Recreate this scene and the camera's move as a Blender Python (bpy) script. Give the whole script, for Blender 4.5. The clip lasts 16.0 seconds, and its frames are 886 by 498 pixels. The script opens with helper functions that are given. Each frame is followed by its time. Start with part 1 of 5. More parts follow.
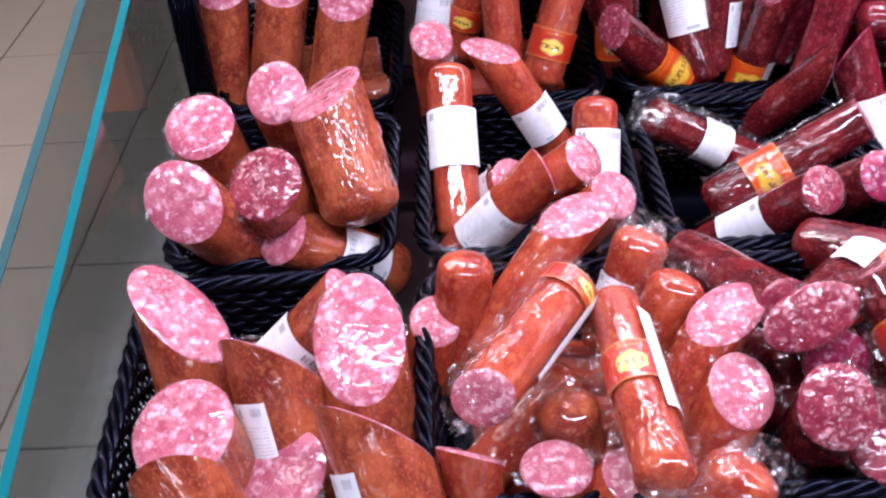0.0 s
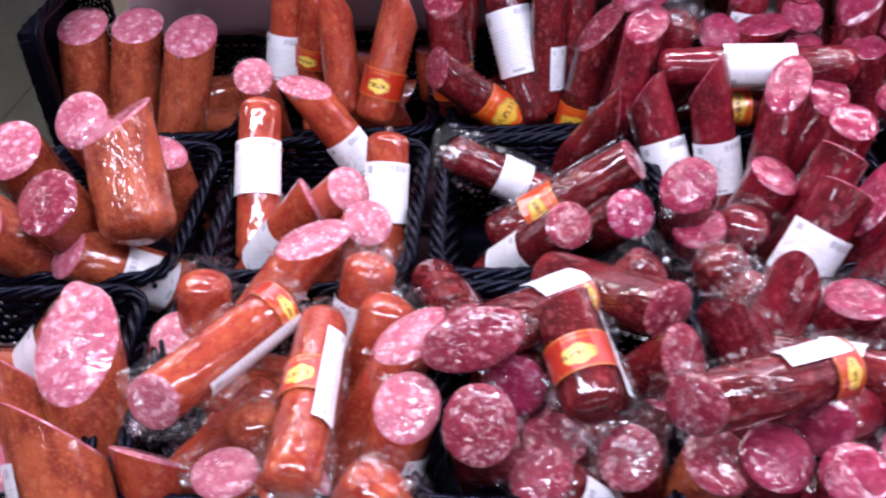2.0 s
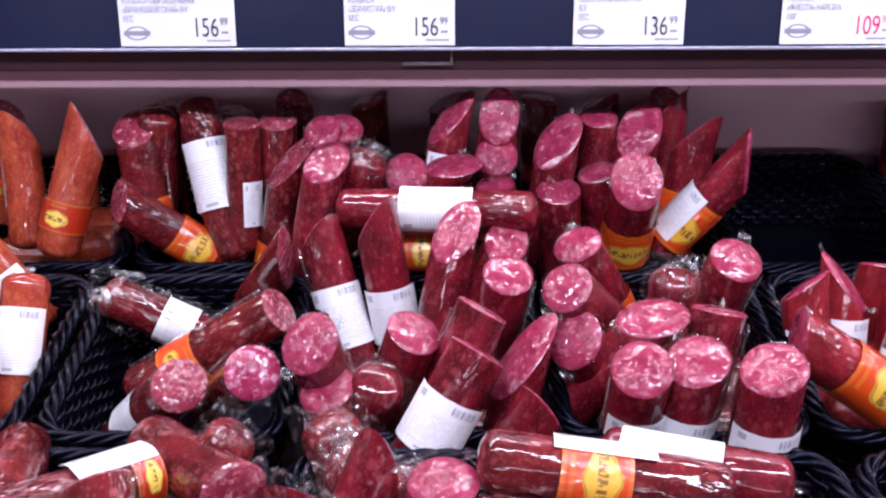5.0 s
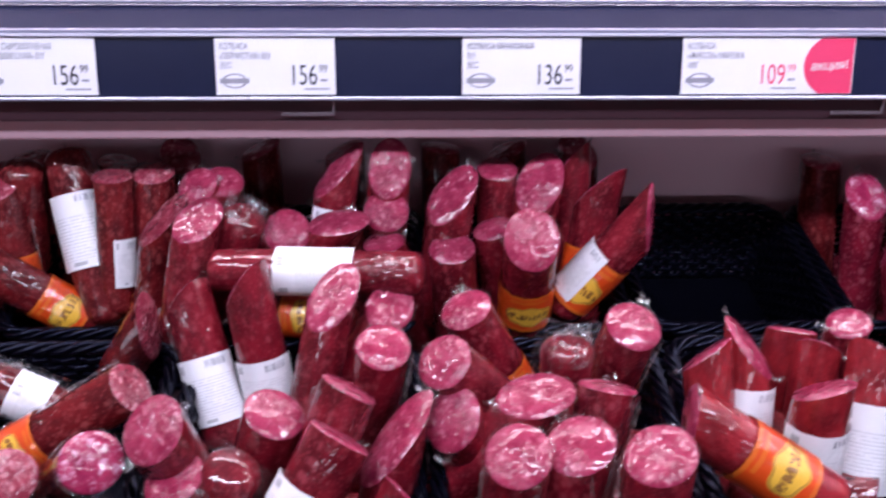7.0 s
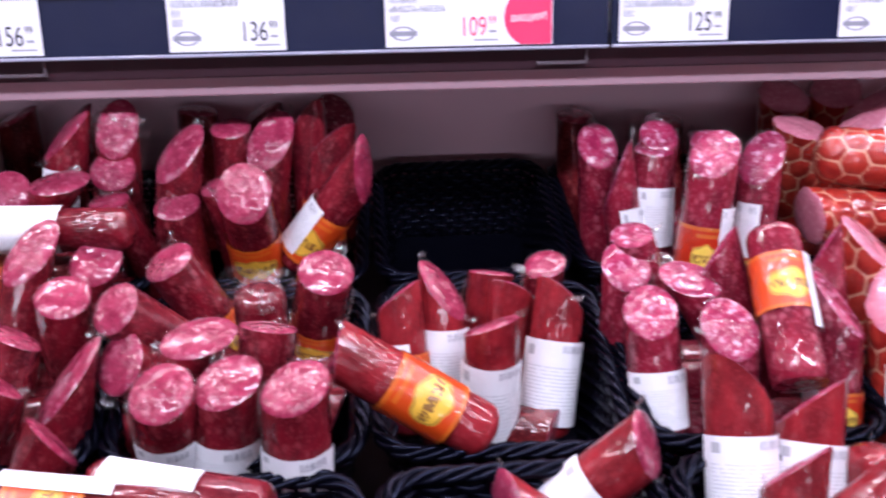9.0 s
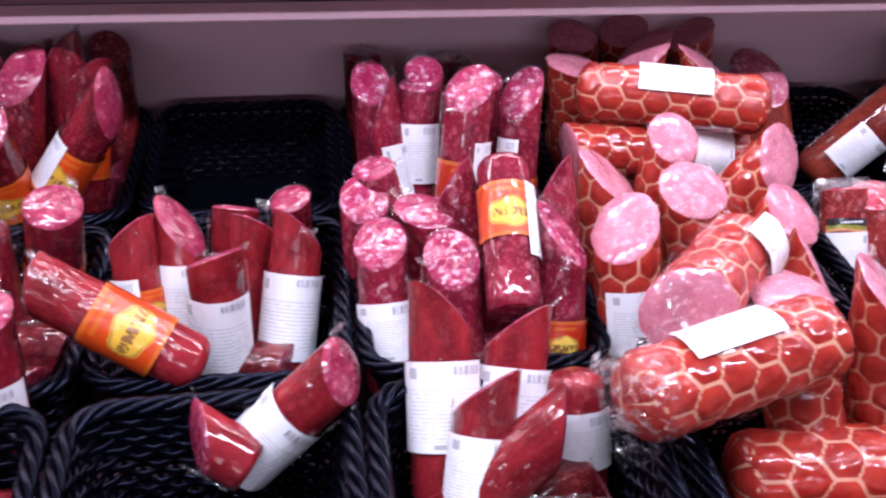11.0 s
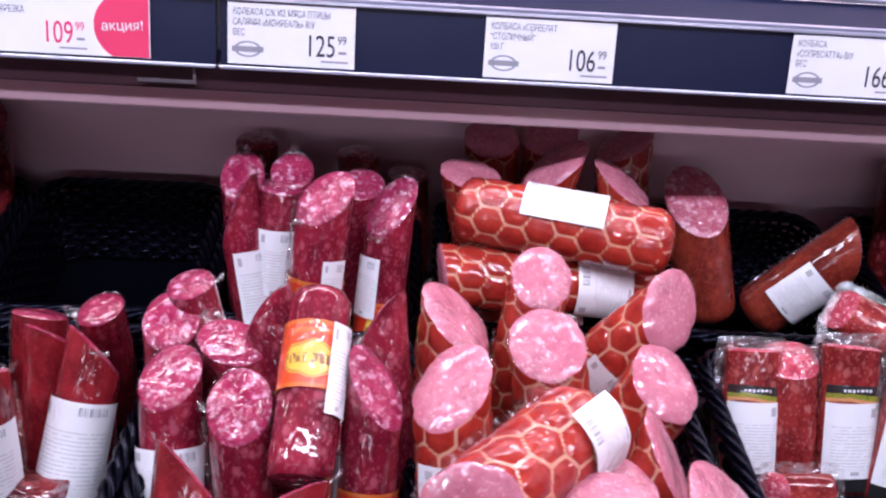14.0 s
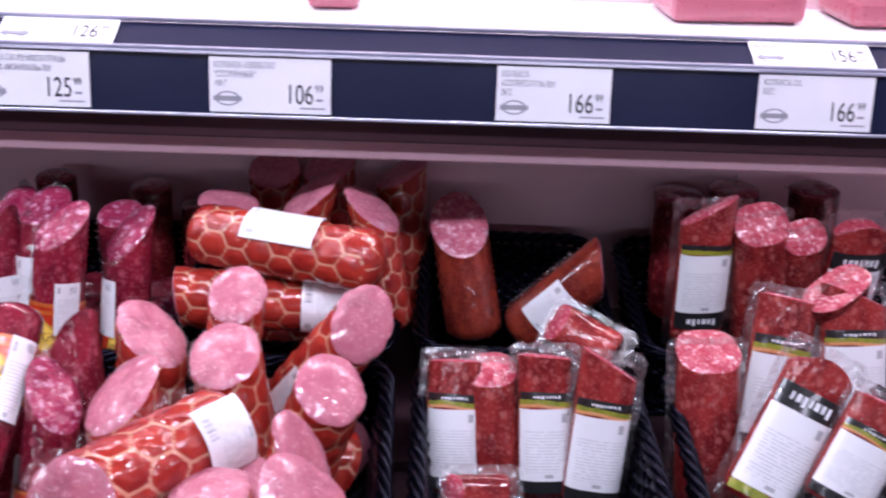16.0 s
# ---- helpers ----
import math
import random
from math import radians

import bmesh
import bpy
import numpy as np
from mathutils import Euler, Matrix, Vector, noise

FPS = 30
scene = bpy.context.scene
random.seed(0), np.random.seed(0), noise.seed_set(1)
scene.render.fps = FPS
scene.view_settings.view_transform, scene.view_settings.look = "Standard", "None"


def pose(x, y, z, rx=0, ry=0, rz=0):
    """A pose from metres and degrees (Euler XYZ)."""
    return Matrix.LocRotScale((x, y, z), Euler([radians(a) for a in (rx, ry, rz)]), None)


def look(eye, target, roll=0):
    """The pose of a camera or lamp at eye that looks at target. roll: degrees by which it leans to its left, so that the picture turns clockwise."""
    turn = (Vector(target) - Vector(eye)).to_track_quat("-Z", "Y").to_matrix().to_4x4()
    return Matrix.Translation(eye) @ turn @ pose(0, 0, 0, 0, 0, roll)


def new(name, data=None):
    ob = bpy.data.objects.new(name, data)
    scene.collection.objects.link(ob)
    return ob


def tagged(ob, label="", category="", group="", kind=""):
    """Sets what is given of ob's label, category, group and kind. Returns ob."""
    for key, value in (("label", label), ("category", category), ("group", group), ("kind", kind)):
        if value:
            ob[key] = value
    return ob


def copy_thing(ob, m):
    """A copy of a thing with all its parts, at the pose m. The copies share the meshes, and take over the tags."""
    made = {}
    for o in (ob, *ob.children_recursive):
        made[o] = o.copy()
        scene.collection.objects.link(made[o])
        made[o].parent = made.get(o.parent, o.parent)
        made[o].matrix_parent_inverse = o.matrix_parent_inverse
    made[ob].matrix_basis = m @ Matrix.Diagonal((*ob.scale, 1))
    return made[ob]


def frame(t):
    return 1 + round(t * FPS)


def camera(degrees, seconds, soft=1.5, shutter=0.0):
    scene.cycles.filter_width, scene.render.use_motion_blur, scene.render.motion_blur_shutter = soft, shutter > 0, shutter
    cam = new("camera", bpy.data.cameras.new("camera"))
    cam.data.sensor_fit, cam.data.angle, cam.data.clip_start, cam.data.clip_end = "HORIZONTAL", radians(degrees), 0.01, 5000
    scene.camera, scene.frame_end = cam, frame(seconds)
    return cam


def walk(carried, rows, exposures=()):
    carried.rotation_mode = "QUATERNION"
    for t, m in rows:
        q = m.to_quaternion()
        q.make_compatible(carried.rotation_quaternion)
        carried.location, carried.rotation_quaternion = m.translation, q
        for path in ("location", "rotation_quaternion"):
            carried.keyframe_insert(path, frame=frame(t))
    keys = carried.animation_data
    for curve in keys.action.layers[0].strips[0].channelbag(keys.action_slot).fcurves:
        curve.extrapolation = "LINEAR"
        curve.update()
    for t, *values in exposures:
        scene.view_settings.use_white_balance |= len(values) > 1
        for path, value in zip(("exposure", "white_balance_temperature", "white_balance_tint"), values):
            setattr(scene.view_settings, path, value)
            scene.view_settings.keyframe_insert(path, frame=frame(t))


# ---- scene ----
cam = camera(50.7, 16.0, soft=2.2, shutter=0.5)
PATH = [
    (0, (0.396, 0.234, 1.528), (0.368, 1.78, 0.26), -3.3),
    (0.5, (0.438, 0.231, 1.531), (0.361, 1.784, 0.273), -4.3),
    (1, (0.514, 0.21, 1.532), (0.381, 1.785, 0.307), -4.6),
    (1.5, (0.579, 0.208, 1.531), (0.433, 1.798, 0.326), -4.6),
    (2, (0.642, 0.198, 1.527), (0.482, 1.801, 0.341), -4.1),
    (2.5, (0.708, 0.179, 1.523), (0.551, 1.793, 0.351), -3.8),
    (3, (0.752, 0.189, 1.51), (0.643, 1.81, 0.344), -4.3),
    (3.5, (0.798, 0.23, 1.497), (0.793, 1.845, 0.317), -2.8),
    (4, (0.845, 0.265, 1.528), (0.816, 1.891, 0.363), -1.4),
    (4.2, (0.855, 0.27, 1.526), (0.826, 1.944, 0.431), -0.8),
    (6.3, (0.908, 0.339, 1.511), (0.907, 2.083, 0.531), -0.1),
    (6.5, (0.913, 0.351, 1.51), (0.946, 2.088, 0.519), 0.7),
    (7, (0.952, 0.349, 1.515), (1.008, 2.104, 0.557), 0.5),
    (7.5, (1.028, 0.319, 1.522), (1.007, 2.097, 0.607), 0.8),
    (8, (1.067, 0.316, 1.519), (1.051, 2.09, 0.593), 0.1),
    (8.5, (1.122, 0.323, 1.507), (1.148, 2.065, 0.525), -1.5),
    (9, (1.172, 0.305, 1.499), (1.288, 2.044, 0.517), -0.2),
    (9.5, (1.214, 0.285, 1.498), (1.388, 2.019, 0.516), -0.0),
    (10, (1.251, 0.275, 1.483), (1.455, 2.009, 0.508), 0.1),
    (10.2, (1.265, 0.275, 1.474), (1.484, 1.999, 0.484), 0.3),
    (12.3, (1.43, 0.331, 1.477), (1.645, 2.013, 0.417), 4.2),
    (12.5, (1.44, 0.341, 1.484), (1.617, 2.057, 0.471), 4.2),
    (13, (1.472, 0.37, 1.492), (1.608, 2.125, 0.544), 4.1),
    (13.5, (1.499, 0.383, 1.49), (1.598, 2.146, 0.55), 3.3),
    (14, (1.517, 0.392, 1.487), (1.62, 2.141, 0.523), 4.2),
    (14.5, (1.574, 0.374, 1.494), (1.565, 2.132, 0.541), 3.0),
    (15, (1.659, 0.346, 1.513), (1.615, 2.119, 0.588), 3.0),
    (15.5, (1.712, 0.338, 1.514), (1.712, 2.126, 0.618), 2.8),
    (16, (1.768, 0.334, 1.51), (1.804, 2.124, 0.618), 2.2),
]
walk(cam, [(t, look(eye, target, roll)) for t, eye, target, roll in PATH],
     [(0, 0.1), (2.5, -0.08), (4, -0.08), (6.5, -0.2), (8, -0.3), (8.8, -0.1), (10, 0.0), (12.5, -0.03), (13.5, -0.33), (15, -0.28), (16, -0.5)])

# ---- world and lamps ----
world = bpy.data.worlds.new("shop_air")
scene.world = world
world.use_nodes = True
world.node_tree.nodes["Background"].inputs[0].default_value = (0.80, 0.84, 1.0, 1)
world.node_tree.nodes["Background"].inputs[1].default_value = 0.004


def area_lamp(name, at, target, size_x, size_y, watts, colour):
    data = bpy.data.lights.new(name, "AREA")
    data.shape, data.size, data.size_y, data.energy, data.color = "RECTANGLE", size_x, size_y, watts, colour
    lamp = new(name, data)
    lamp.matrix_world = look(at, target)
    return lamp


# the tube under the canopy of the case, the tube over the upper shelf, and unseen fills at the shop's ceiling
area_lamp("canopy_tube_lamp", (1.25, 0.42, 2.16), (1.25, 0.80, 1.05), 3.2, 0.10, 56, (0.77, 0.77, 1.0))
area_lamp("shelf_tube_lamp", (1.25, 1.28, 1.78), (1.25, 1.42, 1.3), 2.8, 0.05, 19, (0.88, 0.85, 1.0))
# unseen shop row, placed far back to brighten the back lining
area_lamp("ceiling_fill_lamp", (0.9, -5.6, 2.95), (0.9, 0.9, 1.0), 7.0, 0.20, 72, (0.79, 0.77, 1.0))
# unseen fill, added to brighten the floor left of the case
area_lamp("ceiling_fill_lamp", (-1.2, 2.4, 3.1), (-1.1, 2.2, 0.0), 1.6, 1.2, 48, (1.0, 0.93, 0.96))
scene.view_settings.exposure = 0.0


# ---- materials ----
class Mat:
    """A node material with short calls for the nodes used here."""

    def __init__(self, name):
        self.m = bpy.data.materials.new(name)
        self.m.use_nodes = True
        self.t = self.m.node_tree
        self.b = self.t.nodes["Principled BSDF"]
        self.out = self.t.nodes["Material Output"]

    def node(self, kind, **values):
        n = self.t.nodes.new("ShaderNode" + kind)
        for k, v in values.items():
            setattr(n, k, v)
        return n

    def put(self, value, socket):
        if isinstance(value, bpy.types.NodeSocket):
            self.t.links.new(value, socket)
        else:
            socket.default_value = value

    def coords(self, scale=(1, 1, 1), shift=True):
        tc = self.node("TexCoord").outputs["Object"]
        mp = self.node("Mapping")
        mp.inputs["Scale"].default_value = scale
        self.put(tc, mp.inputs["Vector"])
        if shift:
            info = self.node("ObjectInfo").outputs["Random"]
            self.put(self.math("MULTIPLY", info, 7.0), mp.inputs["Location"])
        return mp.outputs["Vector"]

    def math(self, op, a, b=0.0, c=0.0):
        n = self.node("Math", operation=op)
        self.put(a, n.inputs[0]), self.put(b, n.inputs[1]), self.put(c, n.inputs[2])
        return n.outputs[0]

    def noise(self, vec, scale, detail=3.0, rough=0.55, distort=0.0):
        n = self.node("TexNoise")
        self.put(vec, n.inputs["Vector"])
        n.inputs["Scale"].default_value, n.inputs["Detail"].default_value = scale, detail
        n.inputs["Roughness"].default_value, n.inputs["Distortion"].default_value = rough, distort
        return n.outputs["Fac"]

    def cells(self, vec, scale, feature="F1", random=1.0):
        n = self.node("TexVoronoi", feature=feature)
        self.put(vec, n.inputs["Vector"])
        n.inputs["Scale"].default_value, n.inputs["Randomness"].default_value = scale, random
        return n.outputs["Distance"]

    def step(self, value, low, high, a=0.0, b=1.0):
        n = self.node("MapRange")
        n.interpolation_type = "SMOOTHSTEP"
        self.put(value, n.inputs[0])
        for k, v in zip((1, 2, 3, 4), (low, high, a, b)):
            n.inputs[k].default_value = v
        return n.outputs[0]

    def mix(self, fac, a, b):
        n = self.node("Mix", data_type="RGBA")
        self.put(fac, n.inputs[0])
        self.put(a if isinstance(a, bpy.types.NodeSocket) else (*a, 1), n.inputs[6])
        self.put(b if isinstance(b, bpy.types.NodeSocket) else (*b, 1), n.inputs[7])
        return n.outputs[2]

    def bump(self, height, strength, distance, under=None):
        n = self.node("Bump")
        self.put(height, n.inputs["Height"])
        n.inputs["Strength"].default_value, n.inputs["Distance"].default_value = strength, distance
        if under:
            self.put(under, n.inputs["Normal"])
        return n.outputs[0]

    def surface(self, colour, rough=0.5, metal=0.0, normal=None, coat=0.0, coat_rough=0.05, coat_normal=None, spec=0.5):
        b = self.b.inputs
        self.put(colour if isinstance(colour, bpy.types.NodeSocket) else (*colour, 1), b["Base Color"])
        self.put(rough, b["Roughness"])
        b["Metallic"].default_value, b["Coat Weight"].default_value, b["Coat Roughness"].default_value = metal, coat, coat_rough
        b["Specular IOR Level"].default_value = spec
        b["Coat IOR"].default_value = 1.6
        if normal:
            self.put(normal, b["Normal"])
        if coat_normal:
            self.put(coat_normal, b["Coat Normal"])
        return self.m

    def uv(self):
        sep = self.node("SeparateXYZ")
        self.put(self.node("UVMap").outputs[0], sep.inputs[0])
        return sep.outputs[0], sep.outputs[1]


def film_relief(k, strength=0.5, along=0.6):
    """Tight shrink film: soft buckles everywhere, sharp crinkles gathered in patches."""
    v = k.coords((1, 1, along))
    gathered = k.step(k.noise(v, 30, 1.0, 0.5), 0.46, 0.66)
    crease = k.math("MULTIPLY", k.step(k.cells(v, 125, "DISTANCE_TO_EDGE"), 0.0, 0.30), 0.55)
    dents = k.math("MULTIPLY", k.noise(v, 190, 1.0, 0.5, 0.6), 1.1)
    broad = k.math("MULTIPLY", k.noise(v, 34, 1.5, 0.5, 0.3), 2.6)
    h = k.math("ADD", broad, k.math("MULTIPLY", k.math("ADD", gathered, 0.10), k.math("ADD", crease, dents)))
    return k.bump(h, min(1.0, strength * 2.0), 0.0042)


def casing_mat(name, dark, light, speckle=0.35, film=0.5, spots=(0, 0, 0), spot=0.0):
    """Sausage skin: cloudy ground, fat that shows through in chips and crumbs, fine grain, film on top."""
    k = Mat(name)
    v = k.coords((1, 1, 0.6))
    tone = k.mix(k.step(k.noise(v, 48, 4.0, 0.6), 0.34, 0.66), dark, light)
    wide = k.noise(k.coords((1, 1, 0.25)), 26, 2.0, 0.5)
    tone = k.mix(k.step(wide, 0.52, 0.72, 0.0, 0.32), tone, [0.55 * c for c in dark])
    grain = k.noise(k.coords((1, 1, 1)), 420, 3.0, 0.7)
    tone = k.mix(k.math("MULTIPLY", k.step(grain, 0.5, 0.75), speckle), tone, [min(1, 1.7 * c + 0.03) for c in light])
    if spot:
        w = k.coords((1, 1, 0.75))
        chips = k.math("MULTIPLY", k.step(k.cells(w, 135), 0.50, 0.22), k.step(k.noise(w, 120, 1.0), 0.42, 0.58))
        crumbs = k.math("MULTIPLY", k.step(k.cells(w, 330), 0.42, 0.2), 0.6)
        tone = k.mix(k.math("MULTIPLY", k.math("MAXIMUM", chips, crumbs), spot), tone, spots)
    skin = k.bump(grain, 0.25, 0.001)
    return k.surface(tone, 0.5, 0, skin, 1.0, 0.075, film_relief(k, film, 0.38), 0.08)


def meat_mat(name, lean, lean_b, fat, scale, low, high, film=0.45, fine=0.3):
    """A cut face: two reds of lean, ragged fat chips of mixed size, crumbs, and crinkled film over it."""
    k = Mat(name)
    v = k.coords()
    wob = k.node("TexNoise")
    k.put(v, wob.inputs["Vector"])
    wob.inputs["Scale"].default_value, wob.inputs["Detail"].default_value = 190, 3.0
    n = k.node("VectorMath", operation="MULTIPLY_ADD")
    k.put(wob.outputs["Color"], n.inputs[0])
    n.inputs[1].default_value = (0.011, 0.011, 0.011)
    k.put(v, n.inputs[2])
    at = n.outputs[0]
    bits = k.step(k.cells(at, scale), high, low)
    small = k.step(k.cells(at, scale * 2.1), 0.40, 0.2)
    tone = k.mix(k.step(k.noise(v, 85, 4.0, 0.7), 0.36, 0.64), lean, lean_b)
    tone = k.mix(k.step(k.noise(v, 30, 2.0, 0.6), 0.55, 0.72, 0.0, 0.5), tone, [0.6 * c for c in lean])
    tone = k.mix(k.math("MULTIPLY", small, fine), tone, fat)
    tone = k.mix(k.math("MULTIPLY", bits, k.step(k.noise(v, 105, 2.0), 0.36, 0.54, 0.08, 0.92)), tone, fat)
    return k.surface(tone, 0.38, 0, k.bump(bits, 0.15, 0.0006), 1.0, 0.085, film_relief(k, film, 1.0), 0.08)


def plain_mat(name, a, b, rough=0.5, scale=30, metal=0.0, bump=0.1, fine=300, coat=0.0, spec=0.5):
    k = Mat(name)
    v = k.coords()
    grain = k.noise(v, fine, 3.0)
    return k.surface(k.mix(k.noise(v, scale, 4.0), a, b), k.step(grain, 0.2, 0.8, rough * 0.85, min(1, rough * 1.15)), metal, k.bump(grain, bump, 0.0006), coat, spec=spec)


def paper_mat(name, white, ink, split=0.16):
    """A printed label: a block of fine lines, a square mark and a small foot line."""
    k = Mat(name)
    u, v = k.uv()
    rows = k.math("GREATER_THAN", k.math("FRACT", k.math("MULTIPLY", v, 23.0)), 0.60)
    ragged = k.noise(k.coords((1, 1, 1)), 260, 2.0)
    text = k.math("MULTIPLY", rows, k.step(ragged, 0.36, 0.5))
    inside = k.math("MULTIPLY", k.math("LESS_THAN", k.math("ABSOLUTE", k.math("SUBTRACT", u, 0.5)), 0.40), k.math("LESS_THAN", k.math("ABSOLUTE", k.math("SUBTRACT", v, 0.42)), 0.30))
    text = k.math("MULTIPLY", k.math("MULTIPLY", text, inside), 0.28)
    mark = k.math("MULTIPLY", k.math("LESS_THAN", k.math("ABSOLUTE", k.math("SUBTRACT", u, split)), 0.05), k.math("LESS_THAN", k.math("ABSOLUTE", k.math("SUBTRACT", v, 0.87)), 0.06))
    foot = k.math("MULTIPLY", k.math("LESS_THAN", k.math("ABSOLUTE", k.math("SUBTRACT", u, 0.45)), 0.08), k.math("LESS_THAN", k.math("ABSOLUTE", k.math("SUBTRACT", v, 0.07)), 0.025))
    fac = k.math("MAXIMUM", text, k.math("MULTIPLY", k.math("MAXIMUM", mark, foot), 0.55))
    tone = k.mix(k.noise(k.coords(), 45, 3.0), white, [0.92 * c for c in white])
    return k.surface(k.mix(fac, tone, ink), 0.5, 0, None, 0.6, 0.12, film_relief(k, 0.25))


def band_mat(name, ground, ground_b, emblem, ink):
    """A printed sleeve: coloured ground with a yellow emblem and dark bars of lettering on it."""
    k = Mat(name)
    u, v = k.uv()
    du, dv = k.math("SUBTRACT", u, 0.5), k.math("SUBTRACT", v, 0.42)
    wave = k.math("MULTIPLY", k.math("SINE", k.math("MULTIPLY", u, 46.0)), 0.13)
    r = k.math("ADD", k.math("ADD", k.math("POWER", k.math("DIVIDE", du, 0.15), 2.0), k.math("POWER", k.math("DIVIDE", dv, 0.27), 2.0)), wave)
    disc = k.step(r, 1.04, 0.98)
    ring = k.math("MULTIPLY", k.step(r, 0.98, 0.94), k.step(r, 0.74, 0.78))
    word = k.math("MULTIPLY", k.math("LESS_THAN", k.math("ABSOLUTE", dv), 0.075), k.math("LESS_THAN", k.math("ABSOLUTE", du), 0.16))
    word = k.math("MULTIPLY", word, k.step(k.noise(k.coords((1, 1, 0.35)), 520, 1.0), 0.44, 0.52))
    edge = k.math("MAXIMUM", k.math("GREATER_THAN", v, 0.93), k.math("LESS_THAN", v, 0.06))
    top = k.math("MULTIPLY", k.math("LESS_THAN", k.math("ABSOLUTE", k.math("SUBTRACT", v, 0.84)), 0.035), k.math("LESS_THAN", k.math("ABSOLUTE", du), 0.12))
    tone = k.mix(k.noise(k.coords(), 60, 3.0), ground, ground_b)
    tone = k.mix(k.math("MAXIMUM", disc, k.math("MULTIPLY", k.math("MAXIMUM", edge, top), 0.18)), tone, emblem)
    tone = k.mix(k.math("MULTIPLY", k.math("MAXIMUM", k.math("MULTIPLY", word, disc), k.math("MULTIPLY", ring, 0.6)), 0.85), tone, ink)
    return k.surface(tone, 0.35, 0, None, 1.0, 0.07, film_relief(k, 0.35))


def film_mat(name, low, high, start=0.50, full=0.72):
    k = Mat(name)
    clear, gloss, milk = k.node("BsdfTransparent"), k.node("BsdfGlossy"), k.node("BsdfTranslucent")
    gloss.inputs["Roughness"].default_value = 0.22
    gloss.inputs["Color"].default_value = (1, 1, 1, 1)
    milk.inputs["Color"].default_value = (0.85, 0.82, 0.84, 1)
    v = k.coords()
    nrm = k.bump(k.noise(v, 120, 2.0, 0.5, 1.5), 0.7, 0.005)
    k.put(nrm, gloss.inputs["Normal"])
    one, two = k.node("MixShader"), k.node("MixShader")
    k.put(0.4, one.inputs[0]), k.put(gloss.outputs[0], one.inputs[1]), k.put(milk.outputs[0], one.inputs[2])
    k.put(k.step(k.noise(v, 140, 3.0, 0.6, 0.8), start, full, low, high), two.inputs[0])
    k.put(clear.outputs[0], two.inputs[1]), k.put(one.outputs[0], two.inputs[2])
    k.put(two.outputs[0], k.out.inputs["Surface"])
    return k.m


def net_mat():
    """Smoked skin pressed through a net: pale lines along the stored net depth, red blisters between."""
    k = Mat("net_casing")
    a = k.node("Attribute", attribute_name="net").outputs["Fac"]
    v = k.coords()
    red = k.mix(k.step(k.noise(v, 75, 4.0), 0.3, 0.7), (0.26, 0.014, 0.012), (0.41, 0.036, 0.022))
    line = k.mix(k.noise(v, 160, 3.0), (0.50, 0.20, 0.12), (0.66, 0.37, 0.25))
    tone = k.mix(k.step(k.math("ADD", a, k.math("MULTIPLY", k.noise(v, 300, 2.0), 0.06)), 0.09, 0.16), line, red)
    return k.surface(tone, 0.35, 0, k.bump(k.noise(v, 380, 3.0), 0.15, 0.0008), 1.0, 0.06, film_relief(k, 0.22), 0.1)


def glass_mat(name, tint):
    """A thin clear sheet: what lies behind, tinted, and a mirror-like gloss that grows at grazing angles."""
    k = Mat(name)
    clear, gloss, both = k.node("BsdfTransparent"), k.node("BsdfGlossy"), k.node("MixShader")
    clear.inputs["Color"].default_value = (*tint, 1)
    gloss.inputs["Roughness"].default_value = 0.01
    facing = k.node("LayerWeight").outputs["Facing"]
    k.put(k.math("ADD", k.math("MULTIPLY", k.math("POWER", facing, 4.0), 0.55), 0.22), both.inputs[0])
    k.put(clear.outputs[0], both.inputs[1]), k.put(gloss.outputs[0], both.inputs[2])
    k.put(both.outputs[0], k.out.inputs["Surface"])
    return k.m


CASING = {
    "smoked": casing_mat("smoked_casing", (0.17, 0.021, 0.011), (0.37, 0.076, 0.032), 0.5, 0.26, (0.56, 0.19, 0.075), 0.35),
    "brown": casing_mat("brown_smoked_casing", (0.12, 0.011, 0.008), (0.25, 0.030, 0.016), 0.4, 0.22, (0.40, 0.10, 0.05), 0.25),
    "orange": casing_mat("orange_casing", (0.24, 0.020, 0.012), (0.40, 0.062, 0.028), 0.35, 0.24, (0.60, 0.20, 0.07), 0.30),
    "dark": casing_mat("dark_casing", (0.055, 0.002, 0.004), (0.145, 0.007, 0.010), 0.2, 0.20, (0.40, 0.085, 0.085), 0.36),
    "crimson": casing_mat("crimson_casing", (0.070, 0.002, 0.006), (0.175, 0.006, 0.015), 0.2, 0.20, (0.42, 0.075, 0.095), 0.30),
    "plum": casing_mat("plum_casing", (0.11, 0.003, 0.013), (0.23, 0.009, 0.027), 0.18, 0.22, (0.52, 0.13, 0.18), 0.42),
    "ruby": casing_mat("ruby_casing", (0.13, 0.005, 0.009), (0.27, 0.014, 0.021), 0.25, 0.18, (0.42, 0.07, 0.08), 0.16),
    "stick": casing_mat("stick_casing", (0.14, 0.008, 0.010), (0.29, 0.026, 0.024), 0.3, 0.30, (0.55, 0.17, 0.15), 0.45),
}
